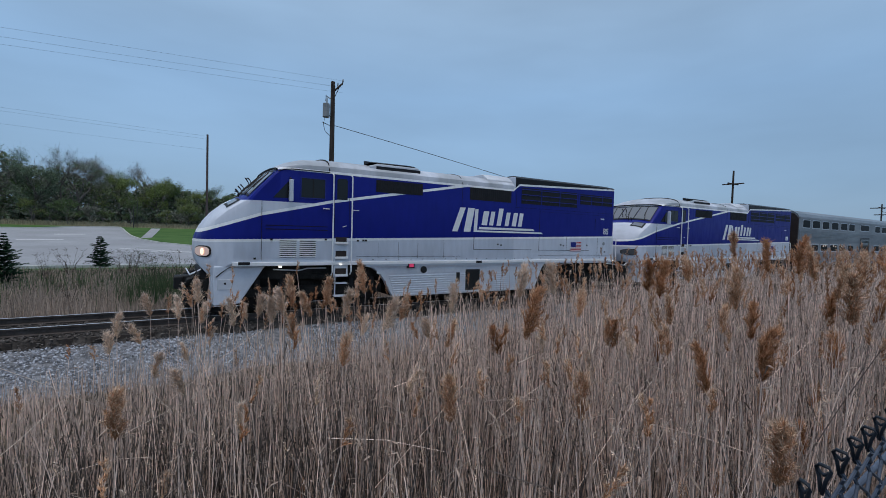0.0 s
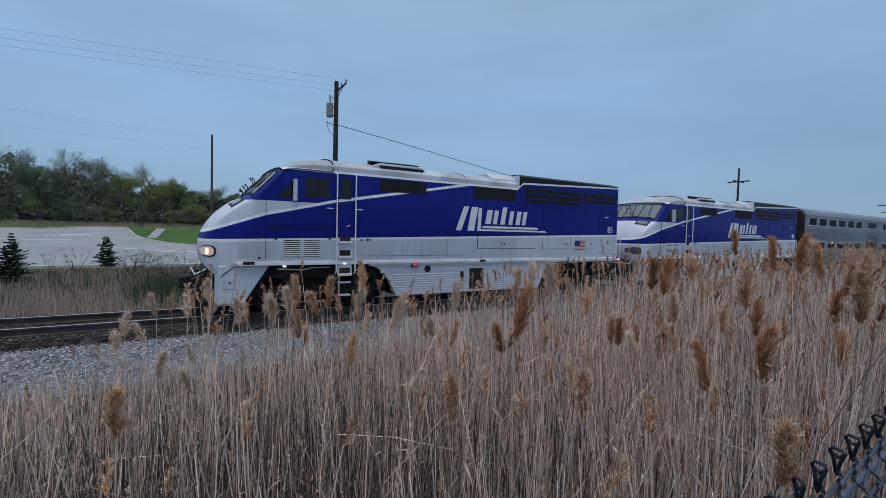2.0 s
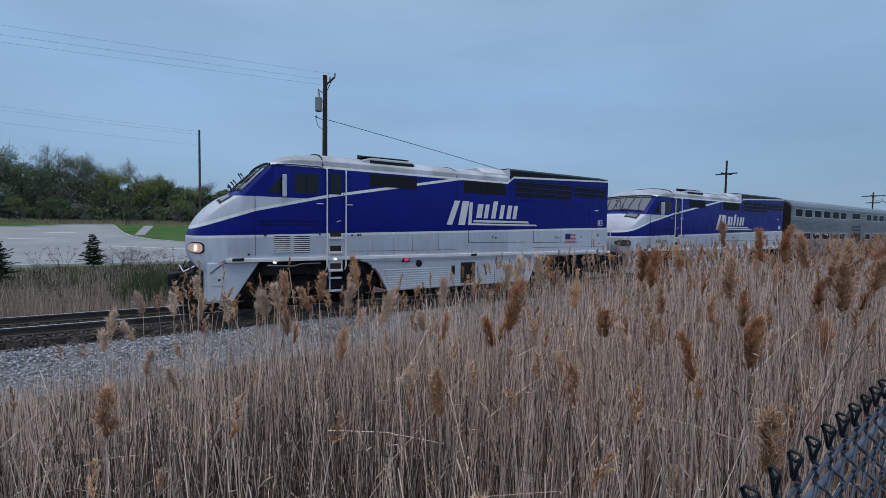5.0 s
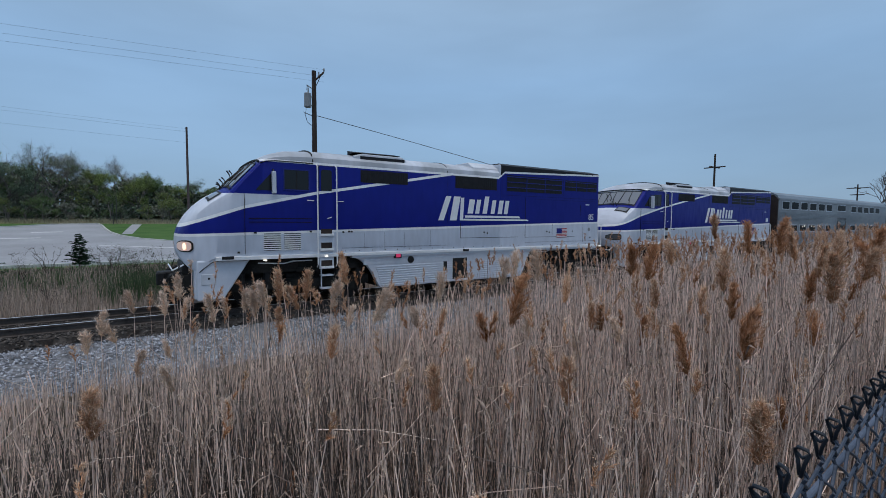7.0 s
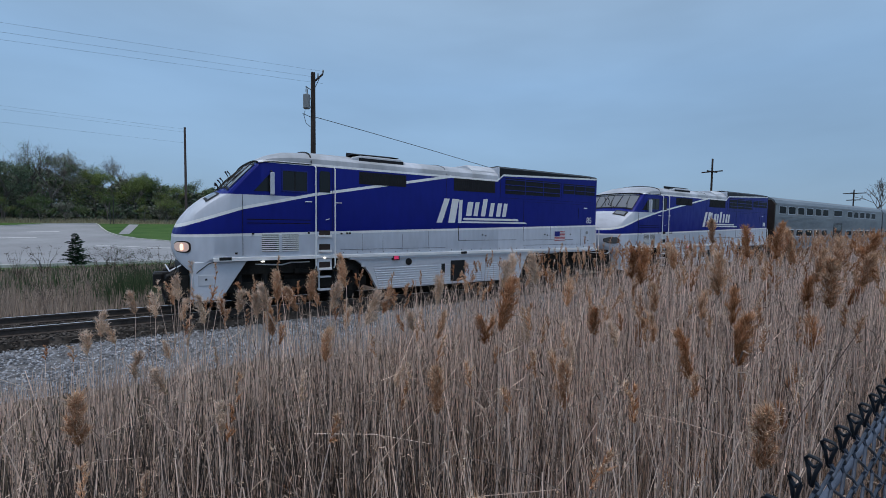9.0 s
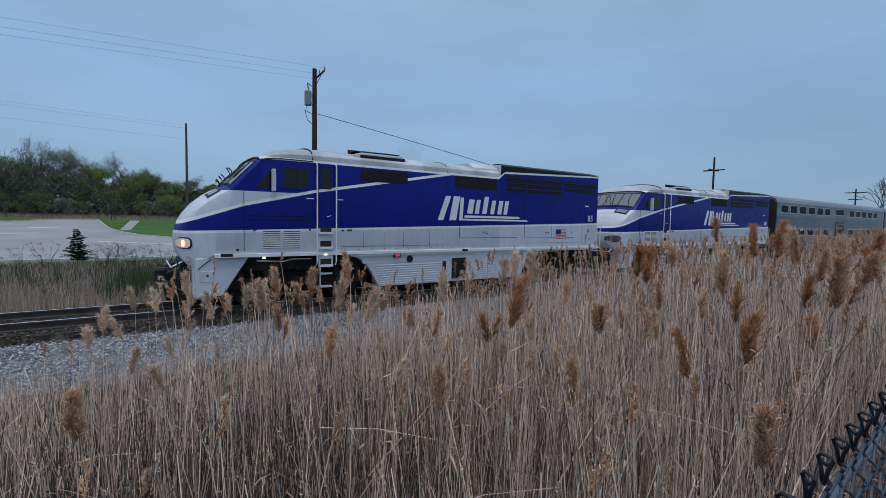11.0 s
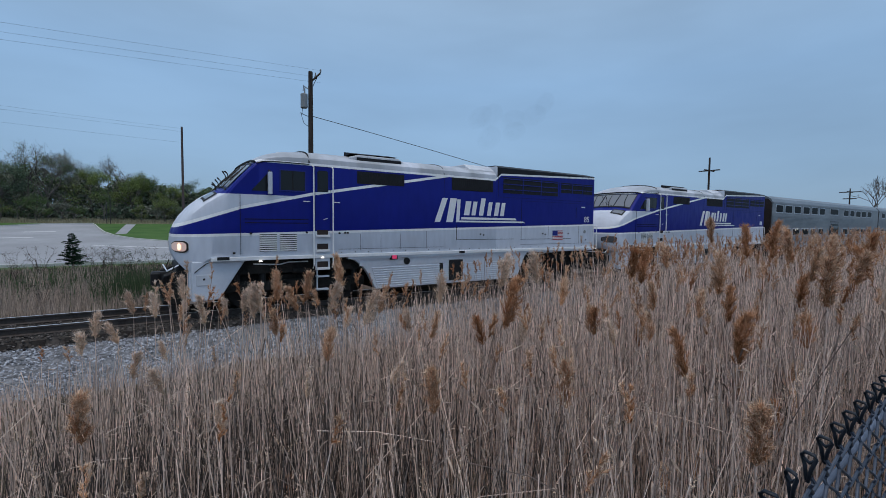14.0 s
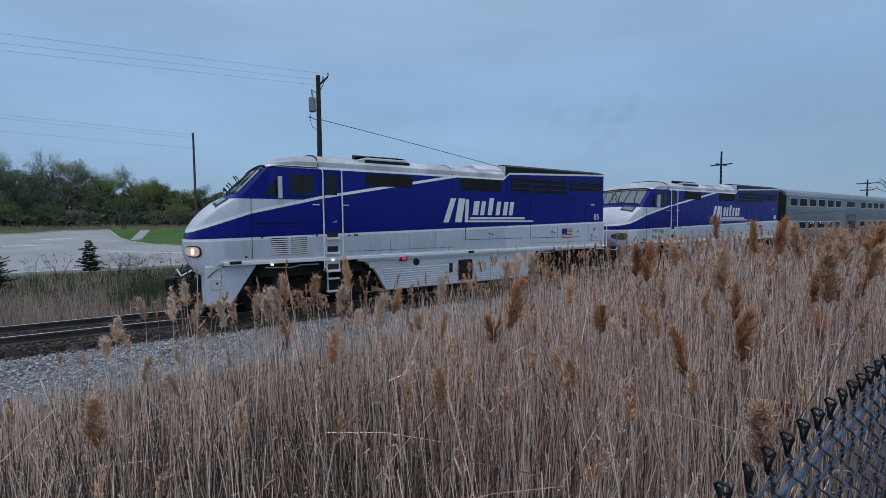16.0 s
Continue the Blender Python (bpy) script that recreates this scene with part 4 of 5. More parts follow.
def coach(x0, windows_up, windows_low, big, door, length=25.6, lit=()):
    c = thing("coach", "ribbed stainless steel double-deck passenger coach with dark windows", "railway coach", "coaches of the train", pose(x0, 0, 0))
    s = Shape().loft([[(x, y, z) for y, z in [(-1.50, 0.95), (-W, 1.05), (-W, 4.16), (-1.40, 4.42), (-1.05, 4.62), (0, 4.72), (1.05, 4.62), (1.40, 4.42), (W, 4.16), (W, 1.05), (1.50, 0.95)]] for x in (0.0, length)])
    part("body", s, STAINLESS, c, "brushed stainless steel coach shell")
    part("end", Shape().loft([[(x, y, z) for y, z in [(-1.49, 1.0), (-1.49, 4.12), (-1.25, 4.42), (1.25, 4.42), (1.49, 4.12), (1.49, 1.0)]] for x in (-0.12, 0.0)]), DARKEND, c, "dark brown coach end")
    part("diaphragm", Shape().box(-0.5, -0.1, -0.6, 0.6, 1.0, 3.4), BLACK, c)
    ribs = [1.10 + 0.09 * k for k in range(8)] + [2.62 + 0.09 * k for k in range(8)]
    for y in (-1, 1):
        for z in ribs:
            part("rib", Shape().prism(rect(0.1, length - 0.1, z, z + 0.045), y * 1.51, y * 1.545, "y"), STAINLESS, c)
        part("letterboard", Shape().prism(rect(0.05, length - 0.05, 4.06, 4.20), y * 1.51, y * 1.55, "y"), STAINLESS, c)
        for (a, b), z0, z1 in [(w, 3.50, 3.99) for w in windows_up] + [(w, 1.92, 2.36) for w in windows_low] + [(big, 3.56, 4.0)]:
            w = part("window", Shape().prism([(a + 0.06, z0), (b - 0.06, z0), (b, z0 + 0.06), (b, z1 - 0.06), (b - 0.06, z1), (a + 0.06, z1), (a, z1 - 0.06), (a, z0 + 0.06)], y * 1.50, y * 1.54, "y"), COACHGLASS, c)
            part("window_frame", Shape().prism(rect(a - 0.05, b + 0.05, z0 - 0.05, z1 + 0.05), y * 1.49, y * 1.53, "y"), SILVER, w)
        d = part("door", Shape().prism(rect(door[0], door[1], 1.2, 2.98), y * 1.50, y * 1.54, "y"), DARKMESH, c, "dark recessed boarding door")
        part("pane", Shape().prism(rect(door[0] + 0.2, door[1] - 0.2, 2.2, 2.8), y * 1.50, y * 1.545, "y"), GLASS, d)
    # warm reflections on the panes, added as small glowing patches
    for x, z in lit:
        part("warm_glint", Shape().prism(rect(x, x + 0.10, z, z + 0.09), -1.543, -1.50, "y"), LAMP_ON, c, "small warm reflection added as a glowing patch on a window")
    part("underframe", Shape().box(0.3, length - 0.3, -1.2, 1.2, 0.6, 1.0), UNDER, c)
    for xc in (3.2, length - 3.2):
        t = part("truck", Shape().box(xc - 1.6, xc + 1.6, -1.15, -1.0, 0.42, 0.66).box(xc - 1.6, xc + 1.6, 1.0, 1.15, 0.42, 0.66).box(xc - 0.4, xc + 0.4, -1.1, 1.1, 0.4, 0.7), UNDER, c, bevel=0.03)
        for dx in (-1.25, 1.25):
            part("wheelset", Shape().disc((xc + dx, 0.44), 0.46, -0.73, -0.70, 24).disc((xc + dx, 0.44), 0.44, -0.83, -0.70, 24).disc((xc + dx, 0.44), 0.46, 0.70, 0.73, 24).disc((xc + dx, 0.44), 0.44, 0.70, 0.83, 24).tube([(xc + dx, -0.75, 0.44), (xc + dx, 0.75, 0.44)], 0.08, 8), BLACK, t)
    return c


roads_done = (ground(), roads(), track())
lead = locomotive(Matrix.Identity(4), "blue and silver streamlined diesel locomotive with white lettering")
second = copy_thing(lead, pose(17.86, 0, 0))
tagged(second, "second blue and silver diesel locomotive coupled behind the first")
for replaced in [c for c in second.children if c.name.startswith("fleet_number")]:
    side = 1 if replaced.matrix_basis.translation.y > 0 else -1
    bpy.data.objects.remove(replaced)
    bars = Shape()
    for x in (16.46, 16.64):
        bars.prism(rect(x, x + 0.14, 2.58, 2.82), side * 1.522, side * 1.528, "y")
    part("fleet_number", bars, WHITE, second, "plain white bars of the number")
# the second unit runs with its lamps out
for lamp in second.children_recursive:
    if lamp.name.split(".")[0] in ("bulb", "lens", "step_light"):
        lamp.material_slots[0].link = "OBJECT"
        lamp.material_slots[0].material = LAMP_OUT
coach(36.25, [(0.62, 1.74), (2.22, 3.41), (3.92, 5.08), (5.62, 6.84), (7.41, 8.59), (9.07, 10.19), (15.05, 16.2), (16.8, 17.9), (18.5, 19.7), (20.2, 21.4), (22.0, 23.2)],
      [(0.51, 1.73), (2.21, 3.30), (3.81, 4.97), (5.51, 6.84), (7.30, 8.36), (9.08, 10.07), (15.0, 16.2), (16.8, 18.0), (18.5, 19.7), (20.2, 21.4), (22.0, 23.2)], (11.6, 13.49), (11.62, 13.75), lit=((4.2, 2.22), (4.6, 2.26), (6.0, 2.24), (6.5, 2.20), (7.7, 2.24)))
coach(62.2, [(1.0 + 1.7 * k, 2.1 + 1.7 * k) for k in range(6)] + [(14.5 + 1.7 * k, 15.6 + 1.7 * k) for k in range(6)], [(1.0 + 1.7 * k, 2.1 + 1.7 * k) for k in range(6)] + [(14.5 + 1.7 * k, 15.6 + 1.7 * k) for k in range(6)], (11.6, 13.4), (11.6, 13.6))
coach(88.1, [(1.0 + 1.7 * k, 2.1 + 1.7 * k) for k in range(6)] + [(14.5 + 1.7 * k, 15.6 + 1.7 * k) for k in range(6)], [(1.0 + 1.7 * k, 2.1 + 1.7 * k) for k in range(6)] + [(14.5 + 1.7 * k, 15.6 + 1.7 * k) for k in range(6)], (11.6, 13.4), (11.6, 13.6))


# ---- poles and wires ----
def sag(a, b, drop, n=14):
    a, b = Vector(a), Vector(b)
    return [tuple(a.lerp(b, i / n) - Vector((0, 0, drop * 4 * (i / n) * (1 - i / n)))) for i in range(n + 1)]


def pole(x, y, top, r=0.15, label="", lean=0.0, wood=None):
    base = ground_z(x, y) - 0.5
    p = thing("utility_pole", label, "utility pole", "poles beside the track", pose(x, y, base))
    h = top - base
    part("post", Shape().tube([(0, 0, 0), (lean * 0.5, 0, h * 0.5), (lean, 0, h)], [r * 1.15, r, r * 0.8], 12), wood or POLEWOOD, p)
    return p, h


def cable(pts, r, label, name="overhead_wire"):
    tagged(part(name, Shape().tube(pts, r, 5), WIRE), label, "wire")


def poles():
    p, h = pole(9.00, 12.6, 11.30, 0.16, "dark wooden utility pole with a grey transformer", 0.0)
    arm = part("crossarm", Shape().tube([(0.05, 0, h - 0.55), (0.55, -0.12, h - 0.02)], 0.055, 8).tube([(0.1, 0, h - 0.9), (0.38, -0.08, h - 0.25)], 0.02, 6), POLEWOOD, p, "slanted bracket at the pole top")
    part("insulator", Shape().tube([(0.55, -0.12, h - 0.02), (0.57, -0.12, h + 0.14), (0.57, -0.12, h + 0.24)], [0.03, 0.06, 0.03], 8), TRANSF, arm)
    part("insulator", Shape().tube([(0.28, -0.06, h - 0.25), (0.28, -0.06, h - 0.02)], [0.05, 0.03], 8), TRANSF, arm)
    t = part("transformer", Shape().tube([(-0.42, -0.1, h - 2.20), (-0.42, -0.1, h - 2.17), (-0.42, -0.1, h - 1.40), (-0.42, -0.1, h - 1.37)], [0.17, 0.20, 0.20, 0.16], 16), TRANSF, p, "grey can transformer")
    part("bushing", Shape().tube([(-0.38, -0.1, h - 1.37), (-0.38, -0.1, h - 1.05)], [0.05, 0.035], 8), TRANSF, t)
    for z in (h - 1.57, h - 2.07):
        part("bracket", Shape().box(-0.25, -0.05, -0.06, 0.06, z, z + 0.06), TRANSF, t)
    c = part("cutout", Shape().tube([(-0.08, 0, h - 1.05), (-0.3, -0.05, h - 0.98), (-0.42, -0.05, h - 0.9), (-0.45, -0.05, h - 1.2)], [0.02, 0.03, 0.05, 0.03], 7), TRANSF, p, "fuse cutout")
    part("lead", Shape().tube(sag((-0.45, -0.05, h - 1.75), (-0.55, -0.1, h - 2.60), 0.0), 0.012, 5).tube([(-0.66, -0.1, h - 2.50), (-0.3, -0.05, h - 2.60), (0.1, 0, h - 2.70)], 0.02, 5).tube([(-0.6, -0.1, h - 2.55), (-0.45, -0.1, h - 3.05), (-0.1, 0, h - 3.25)], 0.016, 5), WIRE, p, "drooping service leads")
    pole(5.05, 47.0, 13.30, 0.135, "slim brown wooden utility pole beyond the road", wood=REDWOOD)
    p, h = pole(57.9, 13.0, 10.75, 0.125, "wooden telegraph pole with a single crossarm")
    part("crossarm", Shape().box(-1.2, 1.2, -0.06, 0.06, h - 1.62, h - 1.48).box(-0.1, 0.1, -1.2, 1.2, h - 1.62, h - 1.50), POLEWOOD, p, "timber crossarm", bevel=0.01)
    p, h = pole(111.8, 13.0, 9.9, 0.13, "wooden telegraph pole with two crossarms")
    part("crossarm", Shape().box(-1.6, 1.6, -0.08, 0.08, h - 0.75, h - 0.6).box(-0.1, 0.1, -1.6, 1.6, h - 0.75, h - 0.6), POLEWOOD, p)
    part("crossarm", Shape().box(-1.0, 1.0, -0.08, 0.08, h - 2.0, h - 1.85).box(-0.1, 0.1, -1.0, 1.0, h - 2.0, h - 1.85), POLEWOOD, p)
    for dy, dz in ((0.0, 0.0), (0.0, -0.40), (0.0, -0.72)):
        cable(sag((9.55, 12.5 + dy, 11.45 + dz), (-42, 12.5 + dy, 9.1 + dz), 0.1), 0.0042, "thin overhead power line in the sky")
    for dz in (0.0, -0.35, -1.6):
        cable(sag((5.05, 47.0, 13.1 + dz), (-52, 47.0, 15.0 + dz), 0.3), 0.006, "thin overhead power line beyond the road")
    cable(sag((9.08, 12.6, 8.72), (34.0, 12.6, 5.0), -0.12), 0.020, "sagging black service cable behind the train")
    for dx in (0.0, -0.55):
        s = thing("sign_post", "thin dark post on the lawn edge", "post", "posts on the lawn", pose(-3.25 + dx, 87.0, ground_z(0, 87.0)))
        part("post", Shape().tube([(0, 0, 0), (0, 0, 5.2 - 1.6 * (dx < 0))], 0.07, 7), WIRE, s)


# ---- plants ----
def spruce(x, y, h, seed):
    rnd = random.Random(seed)
    t = thing("spruce", "small dark green spruce on the verge", "tree", "small spruces", pose(x, y, ground_z(x, y)))
    part("trunk", Shape().tube([(0, 0, -0.1), (0.03, 0, h * 0.5), (0, 0, h * 0.97)], [0.06, 0.04, 0.008], 7), BARK, t)
    s = Shape()
    z = 0.12 * h
    while z < h:
        reach = (0.30 * h * (1 - z / h) ** 0.75 + 0.05) * rnd.uniform(0.72, 1.18)
        for k in range(rnd.randint(12, 16)):
            a, l = rnd.uniform(0, 6.283), reach * rnd.uniform(0.4, 1.25)
            d = Vector((math.cos(a), math.sin(a), rnd.uniform(-0.05, 0.4)))
            side = Vector((-d.y, d.x, 0)).normalized()
            for j in range(6):
                c = Vector((0, 0, z)) + d * l * (0.2 + 0.8 * j / 5)
                for sg in (-1, 1):
                    e = c + (d * 0.6 + side * sg * 0.8 + Vector((0, 0, rnd.uniform(-0.3, 0.3)))) * (0.05 + 0.16 * reach) * rnd.uniform(0.7, 1.4)
                    s.ribbon([c, (c + e) / 2 + Vector((0, 0, 0.012)), e], [0.04, 0.06, 0.012], Vector((0, 0, 1)).cross(e - c).normalized() * 0.7 + Vector((0, 0, 0.7)))
        z += 0.055 * h
    part("crown", s, SPRUCE, t)


def tree(x, y, h, spread, leaf, seed, density=1.0, bare=0.0):
    """A broadleaf tree in early spring: trunk, limbs, twigs and a loose crown of many small leaf tufts."""
    rnd = random.Random(seed)
    z0 = ground_z(x, y)
    t = thing("tree", ("half bare tree with thin spring leaves", "broad tree in fresh spring leaf")[bare < 0.5] + " by the wood", "tree", "trees of the wood", pose(x, y, z0 - 0.2))
    wood, crown = Shape(), Shape()
    tips = []

    def grow(p, d, l, r, level):
        q = p + d * l
        mid = p + d * l * 0.5 + Vector((rnd.uniform(-1, 1), rnd.uniform(-1, 1), 0)) * l * 0.06
        wood.tube([p, mid, q], [r, r * 0.8, r * 0.6], 5 if level < 2 else 3, cap=False)
        if level >= 3:
            tips.append((q, l))
            tips.append((mid, l))
            return
        for _ in range(rnd.randint(3, 4) if level < 2 else 3):
            a = rnd.uniform(0, 6.283)
            out = Vector((math.cos(a), math.sin(a), 0)) * spread
            nd = (d * rnd.uniform(0.5, 0.9) + out * rnd.uniform(0.45, 0.95) + Vector((0, 0, 0.25))).normalized()
            grow(p + d * l * rnd.uniform(0.55, 1.0), nd, l * rnd.uniform(0.55, 0.75), r * 0.55, level + 1)
    grow(Vector((0, 0, 0)), Vector((rnd.uniform(-0.1, 0.1), 0, 1)).normalized(), h * 0.38, h * 0.014, 0)
    for _ in range(5):
        a = rnd.uniform(0, 6.283)
        grow(Vector((0, 0, h * rnd.uniform(0.08, 0.3))), Vector((math.cos(a), math.sin(a), 0.7)).normalized(), h * 0.2, h * 0.006, 2)
    for c, l in tips:
        for _ in range(8 if bare > 0.5 else 3):
            e = c + Vector((rnd.gauss(0, 1), rnd.gauss(0, 1), rnd.gauss(0.5, 0.8))) * l * 0.45
            wood.ribbon([c, c.lerp(e, 0.5) + Vector((0, 0, 0.05)), e], [0.035, 0.025, 0.012], Vector((1, rnd.uniform(-0.4, 0.4), 0)))
        for _ in range(int((95 if bare < 0.5 else 14) * density)):
            off = Vector((rnd.gauss(0, 1), rnd.gauss(0, 1), rnd.gauss(0, 0.8)))
            p = c + off * (min(1.0, 1.5 / max(off.length, 0.01))) * l * 0.36
            w = rnd.uniform(0.045, 0.105) * (h / 13)
            u = Vector((rnd.uniform(-1, 1), rnd.uniform(-1, 1), rnd.uniform(-0.6, 0.6))).normalized()
            v = u.cross(Vector((rnd.uniform(-1, 1), rnd.uniform(-1, 1), rnd.uniform(-1, 1)))).normalized()
            crown.add([tuple(p - u * w), tuple(p - v * w * 0.7), tuple(p + u * w), tuple(p + v * w * 0.7)], [(0, 1, 2, 3)])
    part("trunk", wood, BARK, t)
    part("crown", crown, leaf, t)


def woods():
    rnd = random.Random(11)
    rows = ((-40, 100, 14.5), (-35.5, 97, 14.5), (-31, 101, 15.5), (-26.5, 98, 15.5), (-22.5, 102, 16.2), (-19.5, 97, 15.4), (-16.5, 101, 17.6), (-13, 98, 17), (-9.5, 103, 15.5), (-6.5, 99, 14.2), (-3.0, 103, 15.6), (0.0, 99, 13.4), (3.5, 103, 13.2), (7.0, 99, 11.2), (10.5, 103, 11.4), (14, 100, 9.5), (18, 104, 10), (24, 102, 9))
    for i, (x, y, h) in enumerate(rows):
        bare = 1.0 if i in (3, 6, 7, 10) else 0.0
        tree(x, y, h, 0.85, LEAVES[(2, 0, 3, 2, 0, 3, 2, 0, 2, 1, 2, 1, 0, 1, 3, 0, 3, 0)[i]], 100 + i, 1.0, bare)
    for i in range(22):
        x = -40 + i * 2.9 + rnd.uniform(-1, 1)
        tree(x, 94 + rnd.uniform(-1.5, 1), rnd.uniform(4.5, 7.5), 1.1, LEAVES[rnd.choice((0, 1, 2, 3, 3))], 300 + i, 0.9)
    far = Shape()
    for i in range(85000):
        x = rnd.uniform(-70, 60)
        top = lerp(x, ((-45, 14.5), (-24, 13.5), (-14, 12.5), (0, 10.5), (20, 8.5), (60, 6.5)))
        y, z = rnd.uniform(101, 116), 1.6 + top * rnd.random() ** (0.62 if i % 2 else 1.4) * (0.8 + 0.3 * noise.noise((x * 0.3, 0, 5)))
        w = rnd.uniform(0.14, 0.36)
        u = Vector((rnd.uniform(-1, 1), rnd.uniform(-1, 1), rnd.uniform(-0.8, 0.8))).normalized()
        v = u.cross(Vector((rnd.uniform(-1, 1), rnd.uniform(-1, 1), rnd.uniform(-1, 1)))).normalized()
        p = Vector((x, y, z))
        far.add([tuple(p - u * w), tuple(p - v * w), tuple(p + u * w), tuple(p + v * w)], [(0, 1, 2, 3)], rnd.choice((0, 1, 1, 0)))
    for i in range(30000):
        x, y, z = rnd.uniform(-60, 50), rnd.uniform(97.5, 105), rnd.uniform(1.6, 1.6 + 4.5 * (0.8 + 0.4 * noise.noise((rnd.random() * 9, 0, 1))))
        w = rnd.uniform(0.14, 0.32)
        u = Vector((rnd.uniform(-1, 1), rnd.uniform(-1, 1), rnd.uniform(-0.8, 0.8))).normalized()
        v = u.cross(Vector((rnd.uniform(-1, 1), rnd.uniform(-1, 1), rnd.uniform(-1, 1)))).normalized()
        p = Vector((x, y, z))
        far.add([tuple(p - u * w), tuple(p - v * w), tuple(p + u * w), tuple(p + v * w)], [(0, 1, 2, 3)], rnd.choice((0, 1)))
    tagged(part("woodland", far, [LEAVES[3], LEAVES[2]]), "dense dark woodland behind the nearer trees", "woods", kind="stuff")
    # leafless tree top far along the line
    t = thing("tree", "bare leafless tree far along the line", "tree", at=pose(102, 6.3, -1))
    w = Shape()
    r2 = random.Random(5)

    def limb(p, d, l, r, lv):
        q = p + d * l
        w.tube([p, q], [r, r * 0.6], 4, cap=False)
        if lv < 5:
            for _ in range(3):
                limb(p + d * l * r2.uniform(0.6, 1), (d + Vector((r2.uniform(-1, 1), r2.uniform(-1, 1), r2.uniform(-0.3, 0.5))) * 0.75).normalized(), l * 0.68, r * 0.6, lv + 1)
    limb(Vector((0, 0, 0)), Vector((0, 0, 1)), 5.1, 0.2, 0)
    part("trunk", w, BARK, t)


def tuft_field(name, label, mat, count, place, height, width, seed, lean=0.25, segs=2):
    rnd = random.Random(seed)
    s = Shape()
    for _ in range(count):
        x, y = place(rnd)
        h = height(rnd, x, y)
        z = ground_z(x, y) - 0.03
        a = rnd.uniform(0, 6.283)
        d = Vector((math.cos(a), math.sin(a), 0)) * lean * h * rnd.uniform(0.2, 1.0)
        side = Vector((1, rnd.uniform(-0.5, 0.5), 0)).normalized()
        pts = [Vector((x, y, z)) + d * (k / segs) ** 2 + Vector((0, 0, h * k / segs)) for k in range(segs + 1)]
        s.ribbon(pts, [width * (1 - 0.85 * k / segs) for k in range(segs + 1)], side)
    return tagged(part(name, s, mat), label, "grass", kind="stuff")


def shrub(x, y, h, seed, name="shrub", mat=None, leaf=None):
    rnd = random.Random(seed)
    t = thing(name, "leafless twiggy shrub on the verge" if leaf is None else "budding green shrub on the verge", "shrub", "shrubs on the verge", pose(x, y, ground_z(x, y)))
    w, l = Shape(), Shape()
    for _ in range(10):
        a = rnd.uniform(0, 6.283)
        d = Vector((math.cos(a) * 0.5, math.sin(a) * 0.5, 1)).normalized()
        p = Vector((0, 0, 0))
        for k in range(4):
            q = p + (d + Vector((rnd.uniform(-0.3, 0.3), rnd.uniform(-0.3, 0.3), 0))).normalized() * h * 0.26
            w.tube([p, q], [0.012 * (1 - k * 0.2), 0.012 * (0.8 - k * 0.2)], 3, cap=False)
            for _ in range(3):
                e = q + Vector((rnd.uniform(-1, 1), rnd.uniform(-1, 1), rnd.uniform(0, 1))) * h * 0.13
                w.tube([q, e], [0.006, 0.003], 3, cap=False)
                for _ in range(5):
                    c = e + Vector((rnd.gauss(0, 1), rnd.gauss(0, 1), rnd.gauss(0, 1))) * 0.07
                    u = Vector((rnd.uniform(-1, 1), rnd.uniform(-1, 1), rnd.uniform(-1, 1))).normalized() * 0.022
                    v = u.cross(Vector((0.3, 0.5, 0.8)))
                    l.add([tuple(c - u), tuple(c - v), tuple(c + u), tuple(c + v)], [(0, 1, 2, 3)])
            p = q
    part("twig_mass", w, TWIG, t)
    if leaf is not None:
        part("foliage", l, leaf, t)


